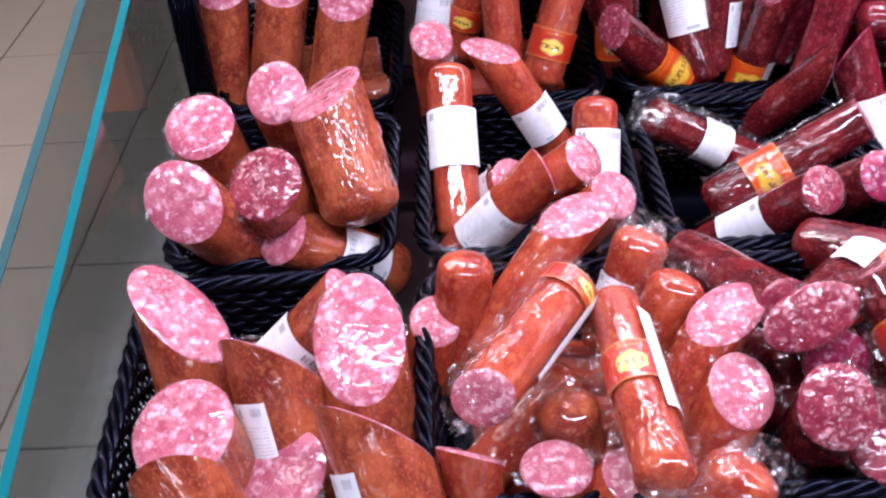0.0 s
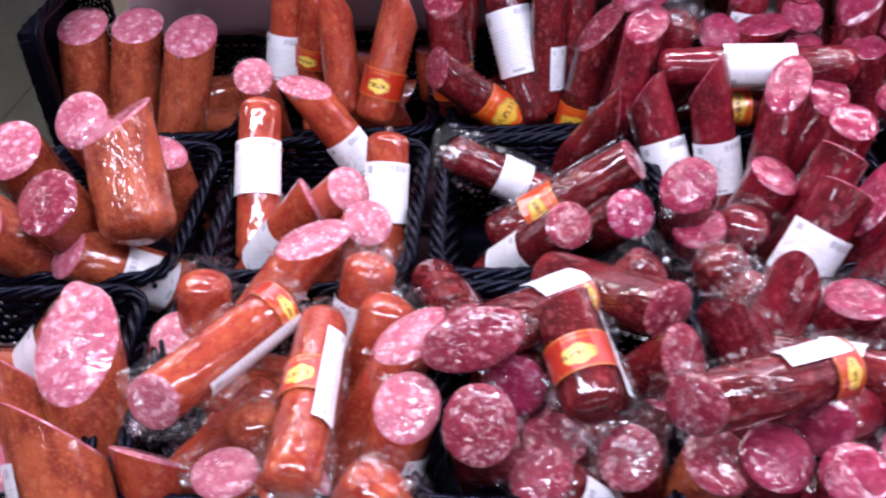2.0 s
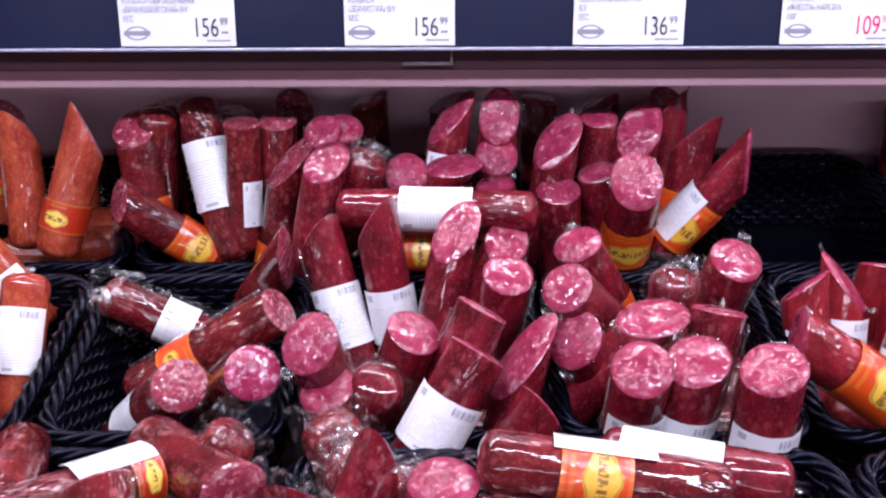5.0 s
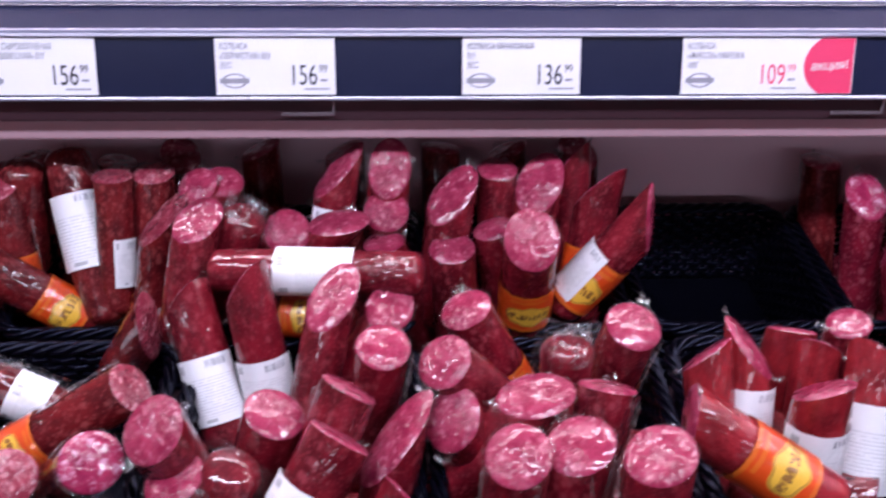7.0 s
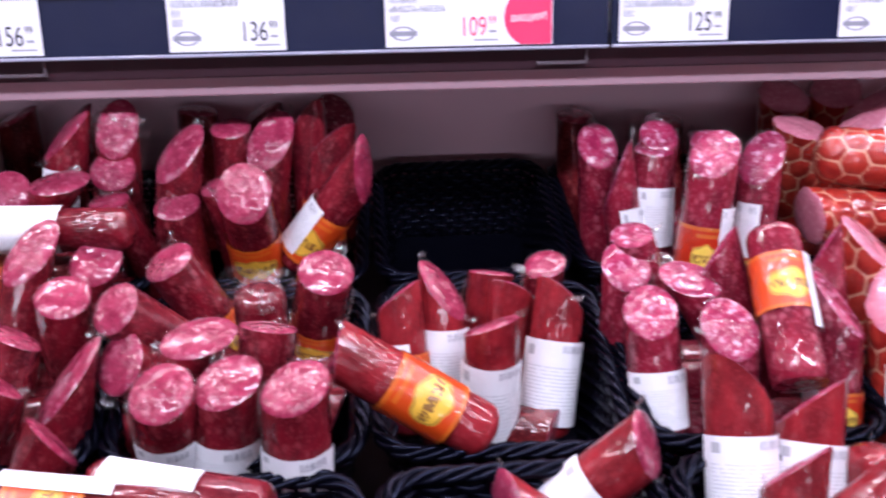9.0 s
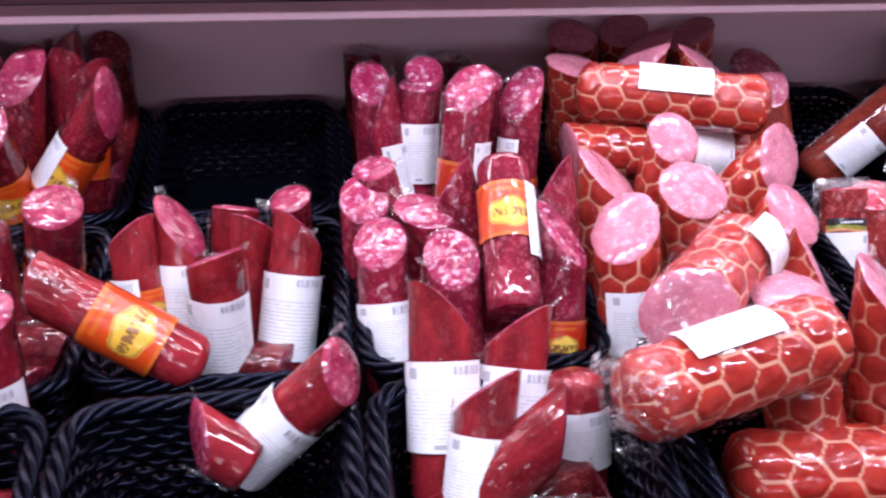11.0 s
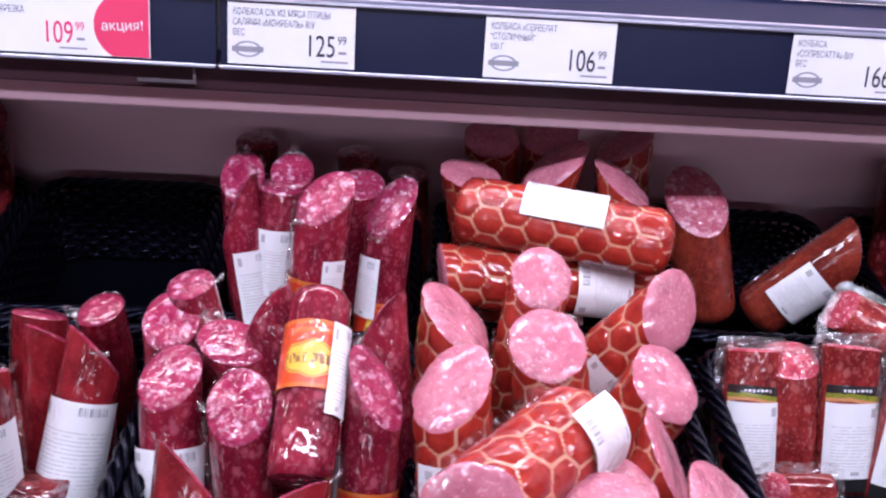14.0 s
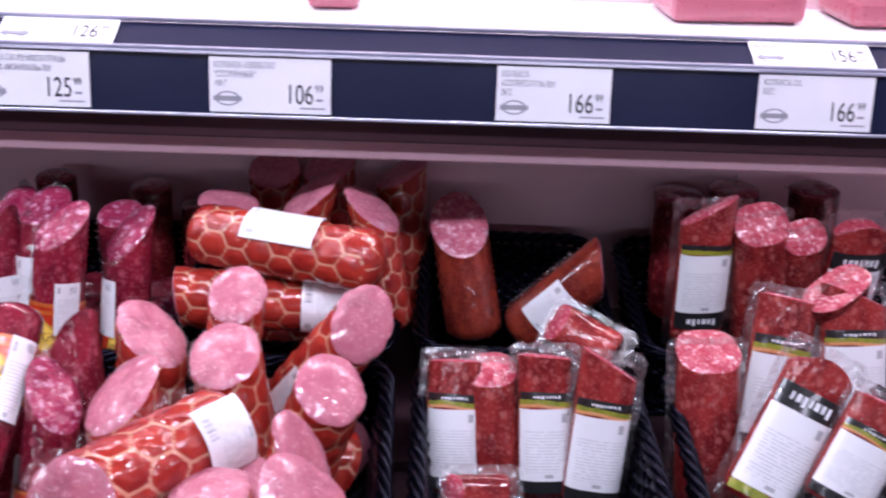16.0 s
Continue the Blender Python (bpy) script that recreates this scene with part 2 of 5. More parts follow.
MEAT = {
    "smoked": meat_mat("pale_servelat_cut", (0.36, 0.064, 0.108), (0.47, 0.135, 0.18), (0.66, 0.38, 0.44), 110, 0.14, 0.52, 0.36, 0.35),
    "orange": meat_mat("pink_sausage_cut", (0.37, 0.075, 0.115), (0.48, 0.14, 0.18), (0.66, 0.36, 0.39), 170, 0.26, 0.48, 0.50, 0.4),
    "dark": meat_mat("salami_cut", (0.17, 0.012, 0.030), (0.27, 0.034, 0.058), (0.55, 0.23, 0.26), 120, 0.12, 0.44, 0.45, 0.35),
    "crimson": meat_mat("crimson_cut", (0.20, 0.010, 0.038), (0.30, 0.030, 0.072), (0.44, 0.12, 0.17), 130, 0.06, 0.46, 0.36, 0.22),
    "plum": meat_mat("coarse_salami_cut", (0.22, 0.009, 0.046), (0.33, 0.026, 0.078), (0.60, 0.30, 0.40), 115, 0.14, 0.46, 0.40, 0.25),
    "net": meat_mat("boiled_pink_cut", (0.44, 0.125, 0.175), (0.50, 0.165, 0.215), (0.60, 0.27, 0.32), 230, 0.2, 0.4, 0.26, 0.25),
    "stick": meat_mat("stick_cut", (0.33, 0.024, 0.05), (0.44, 0.06, 0.09), (0.66, 0.30, 0.34), 220, 0.26, 0.44, 0.5, 0.35),
}
NET = net_mat()
FILM = film_mat("shrink_film", 0.02, 0.40)
TAIL = film_mat("gathered_film", 0.04, 0.75, 0.48, 0.70)
POUCH = film_mat("pouch_film", 0.03, 0.55, 0.52, 0.72)
PAPER = paper_mat("white_paper", (0.82, 0.82, 0.84), (0.12, 0.12, 0.14))
BAND = band_mat("orange_sleeve", (0.60, 0.048, 0.006), (0.70, 0.080, 0.008), (0.80, 0.46, 0.05), (0.16, 0.05, 0.02))
BADGE = band_mat("yellow_badge", (0.45, 0.02, 0.006), (0.50, 0.03, 0.008), (0.86, 0.60, 0.10), (0.18, 0.05, 0.02))
WICKER = plain_mat("black_wicker", (0.0008, 0.0008, 0.0018), (0.0018, 0.0019, 0.0050), 0.24, 90, 0, 0.3, 700, spec=0.19)
WICKER.node_tree.nodes["Principled BSDF"].inputs["Specular Tint"].default_value = (0.55, 0.62, 1.0, 1)
WALL = plain_mat("case_lining", (0.82, 0.55, 0.60), (0.87, 0.60, 0.65), 0.42, 6, 0, 0.05, 220)
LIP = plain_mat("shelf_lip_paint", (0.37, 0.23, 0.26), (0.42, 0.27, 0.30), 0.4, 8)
BROWN = plain_mat("brown_steel", (0.032, 0.014, 0.019), (0.046, 0.022, 0.028), 0.4, 12, spec=0.3)
NAVY = plain_mat("navy_rail", (0.008, 0.010, 0.028), (0.016, 0.019, 0.045), 0.20, 9, 0, 0.0, 40, spec=0.09)
WHITE = plain_mat("white_shelf", (0.80, 0.80, 0.82), (0.86, 0.86, 0.87), 0.35, 10)
CARD = plain_mat("tag_card", (0.74, 0.74, 0.78), (0.79, 0.79, 0.82), 0.5, 40)
INK = plain_mat("black_ink", (0.02, 0.02, 0.025), (0.03, 0.03, 0.035), 0.6, 40)
PINK_INK = plain_mat("red_ink", (0.70, 0.03, 0.11), (0.76, 0.045, 0.14), 0.5, 40)
GREY_INK = plain_mat("grey_ink", (0.10, 0.10, 0.13), (0.15, 0.15, 0.18), 0.6, 40)
LOGO_INK = plain_mat("pale_grey_ink", (0.24, 0.24, 0.28), (0.3, 0.3, 0.34), 0.6, 40)
STEEL = plain_mat("grey_steel", (0.30, 0.30, 0.33), (0.38, 0.38, 0.40), 0.4, 15)
TILE = plain_mat("beige_tile", (0.52, 0.43, 0.35), (0.63, 0.54, 0.45), 0.35, 5, 0, 0.06, 120)
GROUT = plain_mat("grout", (0.09, 0.08, 0.07), (0.14, 0.12, 0.10), 0.9, 30)
SHOP = plain_mat("shop_wall", (0.30, 0.30, 0.32), (0.36, 0.36, 0.38), 0.7, 2)
EDGE = plain_mat("grey_glass_edge", (0.02, 0.07, 0.075), (0.03, 0.09, 0.095), 0.6, 30, 0, 0.02, 100, spec=0.1)
TEAL = plain_mat("teal_glass_edge", (0.0, 0.10, 0.115), (0.002, 0.15, 0.165), 0.6, 30, 0, 0.02, 100, 0.0, spec=0.08)
GLASS = glass_mat("pane_glass", (0.90, 0.94, 0.95))
BLACK_PRINT = plain_mat("black_print", (0.012, 0.012, 0.014), (0.02, 0.02, 0.022), 0.3, 50, 0, 0.05, 200, 0.8)
GREEN_PRINT = plain_mat("green_print", (0.03, 0.12, 0.02), (0.50, 0.42, 0.04), 0.3, 210, 0, 0.05, 200, 0.8)
BAND_ORANGE = plain_mat("orange_print", (0.62, 0.16, 0.05), (0.75, 0.40, 0.20), 0.35, 160, 0, 0.05, 200, 0.8)
PINK_BOX = plain_mat("pink_pack", (0.34, 0.07, 0.11), (0.44, 0.12, 0.16), 0.3, 30, 0, 0.1, 200, 0.5)


# ---- mesh helpers ----
def mesh_from(name, verts, faces, material, smooth=True, uvs=None):
    me = bpy.data.meshes.new(name)
    me.from_pydata([tuple(v) for v in verts], [], faces)
    me.materials.append(material)
    if smooth:
        me.shade_smooth()
    if uvs:
        layer = me.uv_layers.new(name="UVMap")
        for loop in me.loops:
            layer.data[loop.index].uv = uvs[loop.vertex_index]
    me.update()
    return me


def part_mesh(name, me, parent, label=""):
    ob = new(name, me)
    ob.parent = parent
    return tagged(ob, label) if label else ob


def box_mesh(name, size, material, bevel=0.0, at=(0, 0, 0)):
    bm = bmesh.new()
    bmesh.ops.create_cube(bm, size=1.0)
    bmesh.ops.scale(bm, vec=size, verts=bm.verts)
    if bevel:
        bmesh.ops.bevel(bm, geom=list(bm.edges), offset=bevel, segments=2, affect="EDGES", profile=0.5)
    bmesh.ops.translate(bm, vec=at, verts=bm.verts)
    me = bpy.data.meshes.new(name)
    bm.to_mesh(me)
    bm.free()
    me.materials.append(material)
    return me


def slab(name, low, high, material, label, category, kind="structure", bevel=0.002):
    size = [b - a for a, b in zip(low, high)]
    ob = new(name, box_mesh(name, size, material, bevel))
    ob.location = [(a + b) / 2 for a, b in zip(low, high)]
    return tagged(ob, label, category, kind=kind)


def thing(name, matrix, label, category, group=""):
    ob = new(name)
    ob.empty_display_size = 0.02
    ob.matrix_world = matrix
    return tagged(ob, label, category, group)


# ---- the case and the shop round it ----
X0, X1 = 0.152, 2.62
slab("ground", (-4.0, -7.0, -0.06), (5.0, 5.6, -0.012), GROUT, "dark grout bed under the beige floor tiles", "floor")
slab("ceiling", (-4.0, -7.0, 3.2), (5.0, 5.6, 3.3), SHOP, "plain light shop ceiling", "ceiling")
slab("wall_north", (-4.0, 5.6, 0.0), (5.0, 5.7, 3.2), SHOP, "plain light grey shop wall", "wall")
slab("wall_south", (-4.0, -7.1, 0.0), (5.0, -7.0, 3.2), SHOP, "plain light grey shop wall", "wall")
slab("wall_west", (-4.1, -7.0, 0.0), (-4.0, 5.6, 3.2), SHOP, "plain light grey shop wall", "wall")
slab("wall_east", (5.0, -7.0, 0.0), (5.1, 5.6, 3.2), SHOP, "plain light grey shop wall", "wall")

slab("case_bed", (X0, 0.52, 0.90), (X1, 1.306, 0.955), BROWN, "dark metal bed of the chilled display case", "display case")
slab("case_front", (X0, 0.48, 0.0), (X1, 0.518, 1.03), STEEL, "grey front panel of the chilled display case", "display case")
slab("case_base", (X0, 0.52, 0.0), (X1, 1.30, 0.896), STEEL, "grey base of the chilled display case", "display case")
slab("case_back", (0.152, 1.310, 0.90), (X1, 1.345, 2.2), WALL, "mauve-grey painted back lining of the case", "display case")
slab("case_end", (X1 + 0.003, 0.48, 0.0), (X1 + 0.04, 1.345, 2.2), WALL, "painted end wall of the display case", "display case")
for y in (0.775, 1.01, 1.262):
    slab("rack_bar", (0.14, y - 0.012, 0.9555), (X1 - 0.02, y + 0.008, 0.966), BROWN, "thin dark bar on the bed under the baskets", "rack bar", bevel=0.001)

# the shelf above the baskets
slab("shelf_board", (0.156, 1.154, 1.226), (X1, 1.308, 1.314), WHITE, "white shelf board glaring under its own lamp", "shelf")
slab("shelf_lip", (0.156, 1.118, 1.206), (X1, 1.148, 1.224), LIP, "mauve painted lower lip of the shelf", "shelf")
slab("shelf_beam", (0.156, 1.108, 1.2262), (X1, 1.147, 1.2485), BROWN, "dark brown steel beam under the price rail", "shelf")


# ---- baskets ----
def loop_point(s, hx, hy, r):
    """A point and outward normal on a rounded rectangle, s from 0 to 1 along its edge."""
    sx, sy, arc = 2 * (hx - r), 2 * (hy - r), math.pi / 2 * r
    total = 2 * sx + 2 * sy + 4 * arc
    d = (s % 1.0) * total
    for (cx, cy, a, straight) in ((hx - r, hy - r, 0, sy), (-(hx - r), hy - r, 90, sx), (-(hx - r), -(hy - r), 180, sy), (hx - r, -(hy - r), 270, sx)):
        n = Vector((math.cos(radians(a)), math.sin(radians(a))))
        tan = Vector((-n.y, n.x))
        if d <= straight:
            return Vector((cx, cy)) + n * r - tan * (straight - d), n
        d -= straight
        if d <= arc:
            b = radians(a) + d / r
            n = Vector((math.cos(b), math.sin(b)))
            return Vector((cx, cy)) + n * r, n
        d -= arc
    return Vector((hx, 0)), Vector((1, 0))


def tube_loop(verts, faces, centres, frames, rx, rz, sides):
    """A closed strand through centres; frames are its outward normals."""
    base, n = len(verts), len(centres)
    for c, f in zip(centres, frames):
        for k in range(sides):
            a = 2 * math.pi * k / sides
            verts.append(c + f * (rx * math.cos(a)) + Vector((0, 0, rz * math.sin(a))))
    for i in range(n):
        for k in range(sides):
            a, b = base + i * sides, base + (i + 1) % n * sides
            faces.append((a + k, b + k, b + (k + 1) % sides, a + (k + 1) % sides))


HX, HY, TALL = 0.0985, 0.110, 0.088


def wicker_basket(matrix):
    thing_ob = thing("wicker_basket", matrix, "black woven plastic wicker basket with a braided rim", "basket", "baskets of the display case")
    at_height = lambda h: (HX - 0.012 - 0.012 * (1 - h / TALL), HY - 0.012 - 0.012 * (1 - h / TALL))
    stakes = 60
    for level in range(11):
        h = 0.008 + level * 0.0070
        hx, hy = at_height(h)
        verts, faces, cs, fs = [], [], [], []
        for i in range(stakes * 2):
            p, n = loop_point(i / (stakes * 2), hx, hy, 0.024)
            out = 0.0021 * (1 if (i // 2 + level) % 2 else -1) if i % 2 == 0 else 0.0
            cs.append(Vector((p.x + n.x * out, p.y + n.y * out, h)))
            fs.append(Vector((n.x, n.y, 0)))
        tube_loop(verts, faces, cs, fs, 0.0016, 0.0037, 5)
        part_mesh("weave_strand", mesh_from("weave_strand", verts, faces, WICKER), thing_ob)
    verts, faces = [], []
    for i in range(stakes):
        p0, n = loop_point(i / stakes, *at_height(0.002), 0.024)
        p1, _ = loop_point(i / stakes, *at_height(0.086), 0.024)
        t = Vector((-n.y, n.x, 0))
        nn = Vector((n.x, n.y, 0))
        b = len(verts)
        for p, z in ((p0, 0.002), (p1, 0.086)):
            c = Vector((p.x, p.y, z))
            verts += [c + t * 0.0022, c + nn * 0.0014, c - t * 0.0022, c - nn * 0.0014]
        faces += [(b + k, b + (k + 1) % 4, b + 4 + (k + 1) % 4, b + 4 + k) for k in range(4)]
    tagged(part_mesh("stake_ring", mesh_from("stake_ring", verts, faces, WICKER, False), thing_ob), kind="stuff")
    # braided rim of four strands wound round each other
    for strand in range(4):
        verts, faces, cs, fs = [], [], [], []
        turns, n_s = 11, 11 * 14
        for i in range(n_s):
            s = i / n_s
            p, n = loop_point(s, HX - 0.0085, HY - 0.0085, 0.028)
            a = 2 * math.pi * (s * turns + strand / 4)
            c = Vector((p.x, p.y, TALL)) + Vector((n.x, n.y, 0)) * (0.0044 * math.cos(a)) + Vector((0, 0, 0.0034 * math.sin(a)))
            cs.append(c), fs.append(Vector((n.x, n.y, 0)))
        tube_loop(verts, faces, cs, fs, 0.0031, 0.0028, 6)
        part_mesh("rim_strand", mesh_from("rim_strand", verts, faces, WICKER), thing_ob)
    bx, by = at_height(0.004)
    part_mesh("bottom", box_mesh("bottom", (2 * bx - 0.002, 2 * by - 0.002, 0.004), WICKER, 0.0015, (0, 0, 0.003)), thing_ob)
    return thing_ob


COLUMN = {"A": 0.252, "B": 0.460, "C": 0.661, "D": 0.860, "E": 1.057, "F": 1.253, "G": 1.446, "H": 1.650, "I": 1.856, "J": 2.065, "K": 2.268}
ROW = {1: 1.164, 2: 0.916, 3: 0.680}
first = None
for col, cx in COLUMN.items():
    for row, cy in ROW.items():
        turn = 1.6 * math.sin(7.3 * cx + 4.1 * row)
        m = pose(cx, cy + (0.008 if row == 1 else 0.0), 0.966, 6.5 if row == 1 else 3.5, 0, turn)
        if first is None:
            first = wicker_basket(m)
        else:
            copy_thing(first, m)

# a shallow one stood on its end beside the glass, open towards the sausages
copy_thing(first, Matrix(((0, 0, 0.36, 0.1345), (1, 0, 0, 1.140), (0, 1, 0, 1.078), (0, 0, 0, 1))))


# ---- floor tiles, glass end ----
tile_mesh = box_mesh("floor_tile", (0.594, 0.594, 0.012), TILE, 0.002)
ground = bpy.data.objects["ground"]
for i in range(12):
    for j in range(20):
        t_ob = part_mesh("floor_tile", tile_mesh, ground)
        t_ob.matrix_parent_inverse = ground.matrix_basis.inverted()
        t_ob.location = (3.9 - 0.6 * i, -6.6 + 0.6 * j, -0.006)
slab("case_side", (0.100, 0.48, 0.0), (0.150, 1.345, 0.895), STEEL, "grey side panel under the glass end of the case", "display case")


def pane(name, x, thick, near, far, near_top, far_top, base, label, teal=True):
    """An upright glass pane across the case's end, its top edge sloping down towards the shopper."""
    holder = tagged(new(name), label, "glass pane", kind="structure")
    v = [Vector((x + dx, y, z)) for dx in (-thick / 2, thick / 2) for y, z in ((near, base), (far, base), (far, far_top), (near, near_top))]
    f = [(0, 1, 2, 3), (7, 6, 5, 4), (0, 4, 5, 1), (1, 5, 6, 2), (2, 6, 7, 3), (3, 7, 4, 0)]
    sheet = part_mesh("pane", mesh_from("pane", v, f, GLASS, False), holder)
    sheet.visible_shadow = False
    e = Vector((0, far - near, far_top - near_top))
    up = Vector((0, -e.z, e.y)).normalized() * 0.0016
    a, b = Vector((x, near, near_top)), Vector((x, far, far_top))
    w = Vector((thick / 2 + 0.0004, 0, 0))
    v = [p + s + k for p in (a, b) for s in (-w, w) for k in (up * 0.25, up)]
    f = [(0, 1, 3, 2), (4, 6, 7, 5), (1, 5, 7, 3), (0, 2, 6, 4), (0, 4, 5, 1), (2, 3, 7, 6)]
    part_mesh("polished_edge", mesh_from("polished_edge", v, f, TEAL if teal else EDGE, False), holder, "teal polished glass edge" if teal else "grey ground glass edge")
    return holder


pane("glass_end_inner", 0.130, 0.006, 0.53, 1.304, 1.081, 1.294, 0.897, "low clear glass end panel with a teal polished edge")
pane("glass_end_outer", 0.104, 0.006, 0.50, 1.304, 1.100, 1.310, 0.897, "outer clear glass end panel of the case", False)


# ---- price rails and tags ----
RAIL = Matrix.Translation((0, 1.1005, 1.2495)) @ Euler((radians(90 - 14.5), 0, 0)).to_matrix().to_4x4()
UPPER = Matrix.Translation((0, 1.1165, 1.3015)) @ Euler((radians(23), 0, 0)).to_matrix().to_4x4()


def price_rail(name, frame_m, x0, x1, tall, label):
    rail = tagged(new(name), label, "price rail", kind="structure")
    rail.matrix_world = frame_m
    w = x1 - x0
    part_mesh("backing", box_mesh("backing", (w, tall, 0.003), NAVY, 0.0008, ((x0 + x1) / 2, tall / 2, -0.0035)), rail)
    for y in (0.0, tall):
        part_mesh("clear_lip", box_mesh("clear_lip", (w, 0.0030, 0.0042), LIPGLASS, 0.0009, ((x0 + x1) / 2, y, 0.0008)), rail, "clear plastic lip holding the tags")
    return rail


LIPGLASS = plain_mat("frosted_lip", (0.24, 0.24, 0.32), (0.34, 0.34, 0.42), 0.16, 60, 0, 0.1, 200, 0.7)
CLIP = plain_mat("smoky_clip", (0.09, 0.075, 0.085), (0.13, 0.11, 0.12), 0.25, 60, 0, 0.1, 200, 0.3)
price_rail("price_rail_1", RAIL, 0.160, 1.372, 0.0520, "dark navy price rail with clear plastic lips")
price_rail("price_rail_2", RAIL, 1.375, X1 - 0.01, 0.0520, "dark navy price rail with clear plastic lips")
price_rail("price_rail_3", UPPER, 0.160, 1.385, 0.0390, "dark navy sloping upper price rail")
price_rail("price_rail_4", UPPER, 1.389, X1 - 0.01, 0.0390, "dark navy sloping upper price rail")
for x in (0.88, 1.352):
    clip = thing("rail_clip", pose(x, 1.1045, 1.2385), "small clear plastic clip under the price rail", "rail clip", "rail clips")
    part_mesh("tongue", box_mesh("tongue", (0.045, 0.0015, 0.003), CLIP, 0.0005, (-0.02, 0, -0.0045)), clip)
    part_mesh("hook", box_mesh("hook", (0.0025, 0.0015, 0.018), CLIP, 0.0005, (0.002, 0, 0.003)), clip)


def lettering(parent, name, text, x, y, size, material, z=0.0006, align="LEFT", narrow=1.0):
    data = bpy.data.curves.new(name, "FONT")
    data.body, data.size, data.align_x, data.extrude = text, size, align, 0.00005
    data.materials.append(material)
    ob = new(name, data)
    ob.parent = parent
    ob.location = (x, y, z)
    ob.scale = (narrow, 1, 1)
    return ob


def price_tag(frame_m, x0, wide, tall, lines, price, small, ink, promo=False):
    what = "white paper price tag reading %s" % price
    tag_ob = thing("price_tag", frame_m @ Matrix.Translation((x0, 0.0030, 0)), what + (" with a red offer badge" if promo else " in the price rail"), "price tag", "price tags on the rail")
    card = part_mesh("card", box_mesh("card", (wide, tall, 0.0008), CARD, 0.0002, (wide / 2, tall / 2, -0.0003)), tag_ob)
    paper = wide - (0.043 if promo else 0.0)
    for n, line in enumerate(lines):
        lettering(card, "product_name", line, 0.004, tall - 0.0092 - 0.0078 * n, 0.0072, GREY_INK, narrow=0.66)
    lettering(card, "price", price, paper - 0.0145, 0.0085, 0.0235, ink, align="RIGHT", narrow=0.68)
    lettering(card, "price_cents", small, paper - 0.0135, 0.0185, 0.0090, ink, narrow=0.8)
    part_mesh("currency_bar", box_mesh("currency_bar", (0.0060, 0.0020, 0.0002), LOGO_INK, 0, (paper - 0.0095, 0.0120, 0.0004)), card)
    part_mesh("small_print", box_mesh("small_print", (0.021, 0.0014, 0.0002), LOGO_INK, 0, (paper - 0.0155, 0.0048, 0.0004)), card)
    # an oval emblem: ring and bar
    v, f = [], []
    for k in range(28):
        a = 2 * math.pi * k / 28
        for s in (1.0, 0.80):
            v.append((0.0155 + 0.0105 * s * math.cos(a), 0.0115 + 0.0062 * s * math.sin(a), 0.0004))
    f = [(2 * k, 2 * ((k + 1) % 28), 2 * ((k + 1) % 28) + 1, 2 * k + 1) for k in range(28)]
    part_mesh("emblem_ring", mesh_from("emblem_ring", v, f, LOGO_INK, False), card)
    part_mesh("emblem_bar", box_mesh("emblem_bar", (0.024, 0.0042, 0.0002), LOGO_INK, 0.00005, (0.0155, 0.0115, 0.0006)), card)
    if promo:
        v = [(wide - 0.0008, 0.0004, 0.0004), (wide - 0.0008, tall - 0.0004, 0.0004)]
        for k in range(17):
            a = radians(62 - 124 * k / 16)
            v.append((wide - 0.016 - 0.0265 * math.cos(a), tall / 2 + (tall / 2 - 0.0004) / math.sin(radians(62)) * math.sin(a), 0.0004))
        badge = part_mesh("offer_badge", mesh_from("offer_badge", v, [tuple(range(len(v)))], PINK_INK, False), tag_ob, "bright red offer badge")
        word = lettering(card, "offer_word", "акция!", wide - 0.0205, tall / 2 - 0.003, 0.0105, CARD, 0.0009, "CENTER")
        word.rotation_euler = (0, 0, radians(3))
    return tag_ob


price_tag(RAIL, 0.584, 0.104, 0.0465, ["КОЛБАСА СЫРОКОПЧЕНАЯ", "«БРАУНШВЕЙГСКАЯ» В/У", "ВЕС"], "156", "99", INK)
price_tag(RAIL, 0.786, 0.099, 0.0465, ["КОЛБАСА", "«ЗЕРНИСТАЯ» В/У", "ВЕС"], "156", "99", INK)
price_tag(RAIL, 0.991, 0.099, 0.0465, ["КОЛБАСА МРАМОРНАЯ", "В/У", "ВЕС"], "136", "99", INK)
price_tag(RAIL, 1.176, 0.146, 0.0465, ["КОЛБАСА", "«ФИЕСТА» НАРЕЗКА", "100Г"], "109", "99", PINK_INK, True)
price_tag(RAIL, 1.381, 0.098, 0.0465, ["КОЛБАСА С/К ИЗ МЯСА ПТИЦЫ", "САЛЯМИ «МОНРЕАЛЬ» В/У", "ВЕС"], "125", "99", INK)
price_tag(RAIL, 1.580, 0.103, 0.0465, ["КОЛБАСА «СЕРВЕЛАТ", "“СТОЛИЧНЫЙ”", "100 Г"], "106", "99", INK)
price_tag(RAIL, 1.824, 0.098, 0.0465, ["КОЛБАСА", "«СОПРЕСАТТА» В/У", "ВЕС"], "166", "99", INK)
price_tag(RAIL, 2.048, 0.100, 0.0465, ["КОЛБАСА С/К", "ВЕС"], "166", "99", INK)
price_tag(UPPER, 1.397, 0.100, 0.0345, ["КОЛБАСА"], "126", "99", INK)
price_tag(UPPER, 2.045, 0.106, 0.0345, ["КОЛБАСА"], "156", "99", INK)


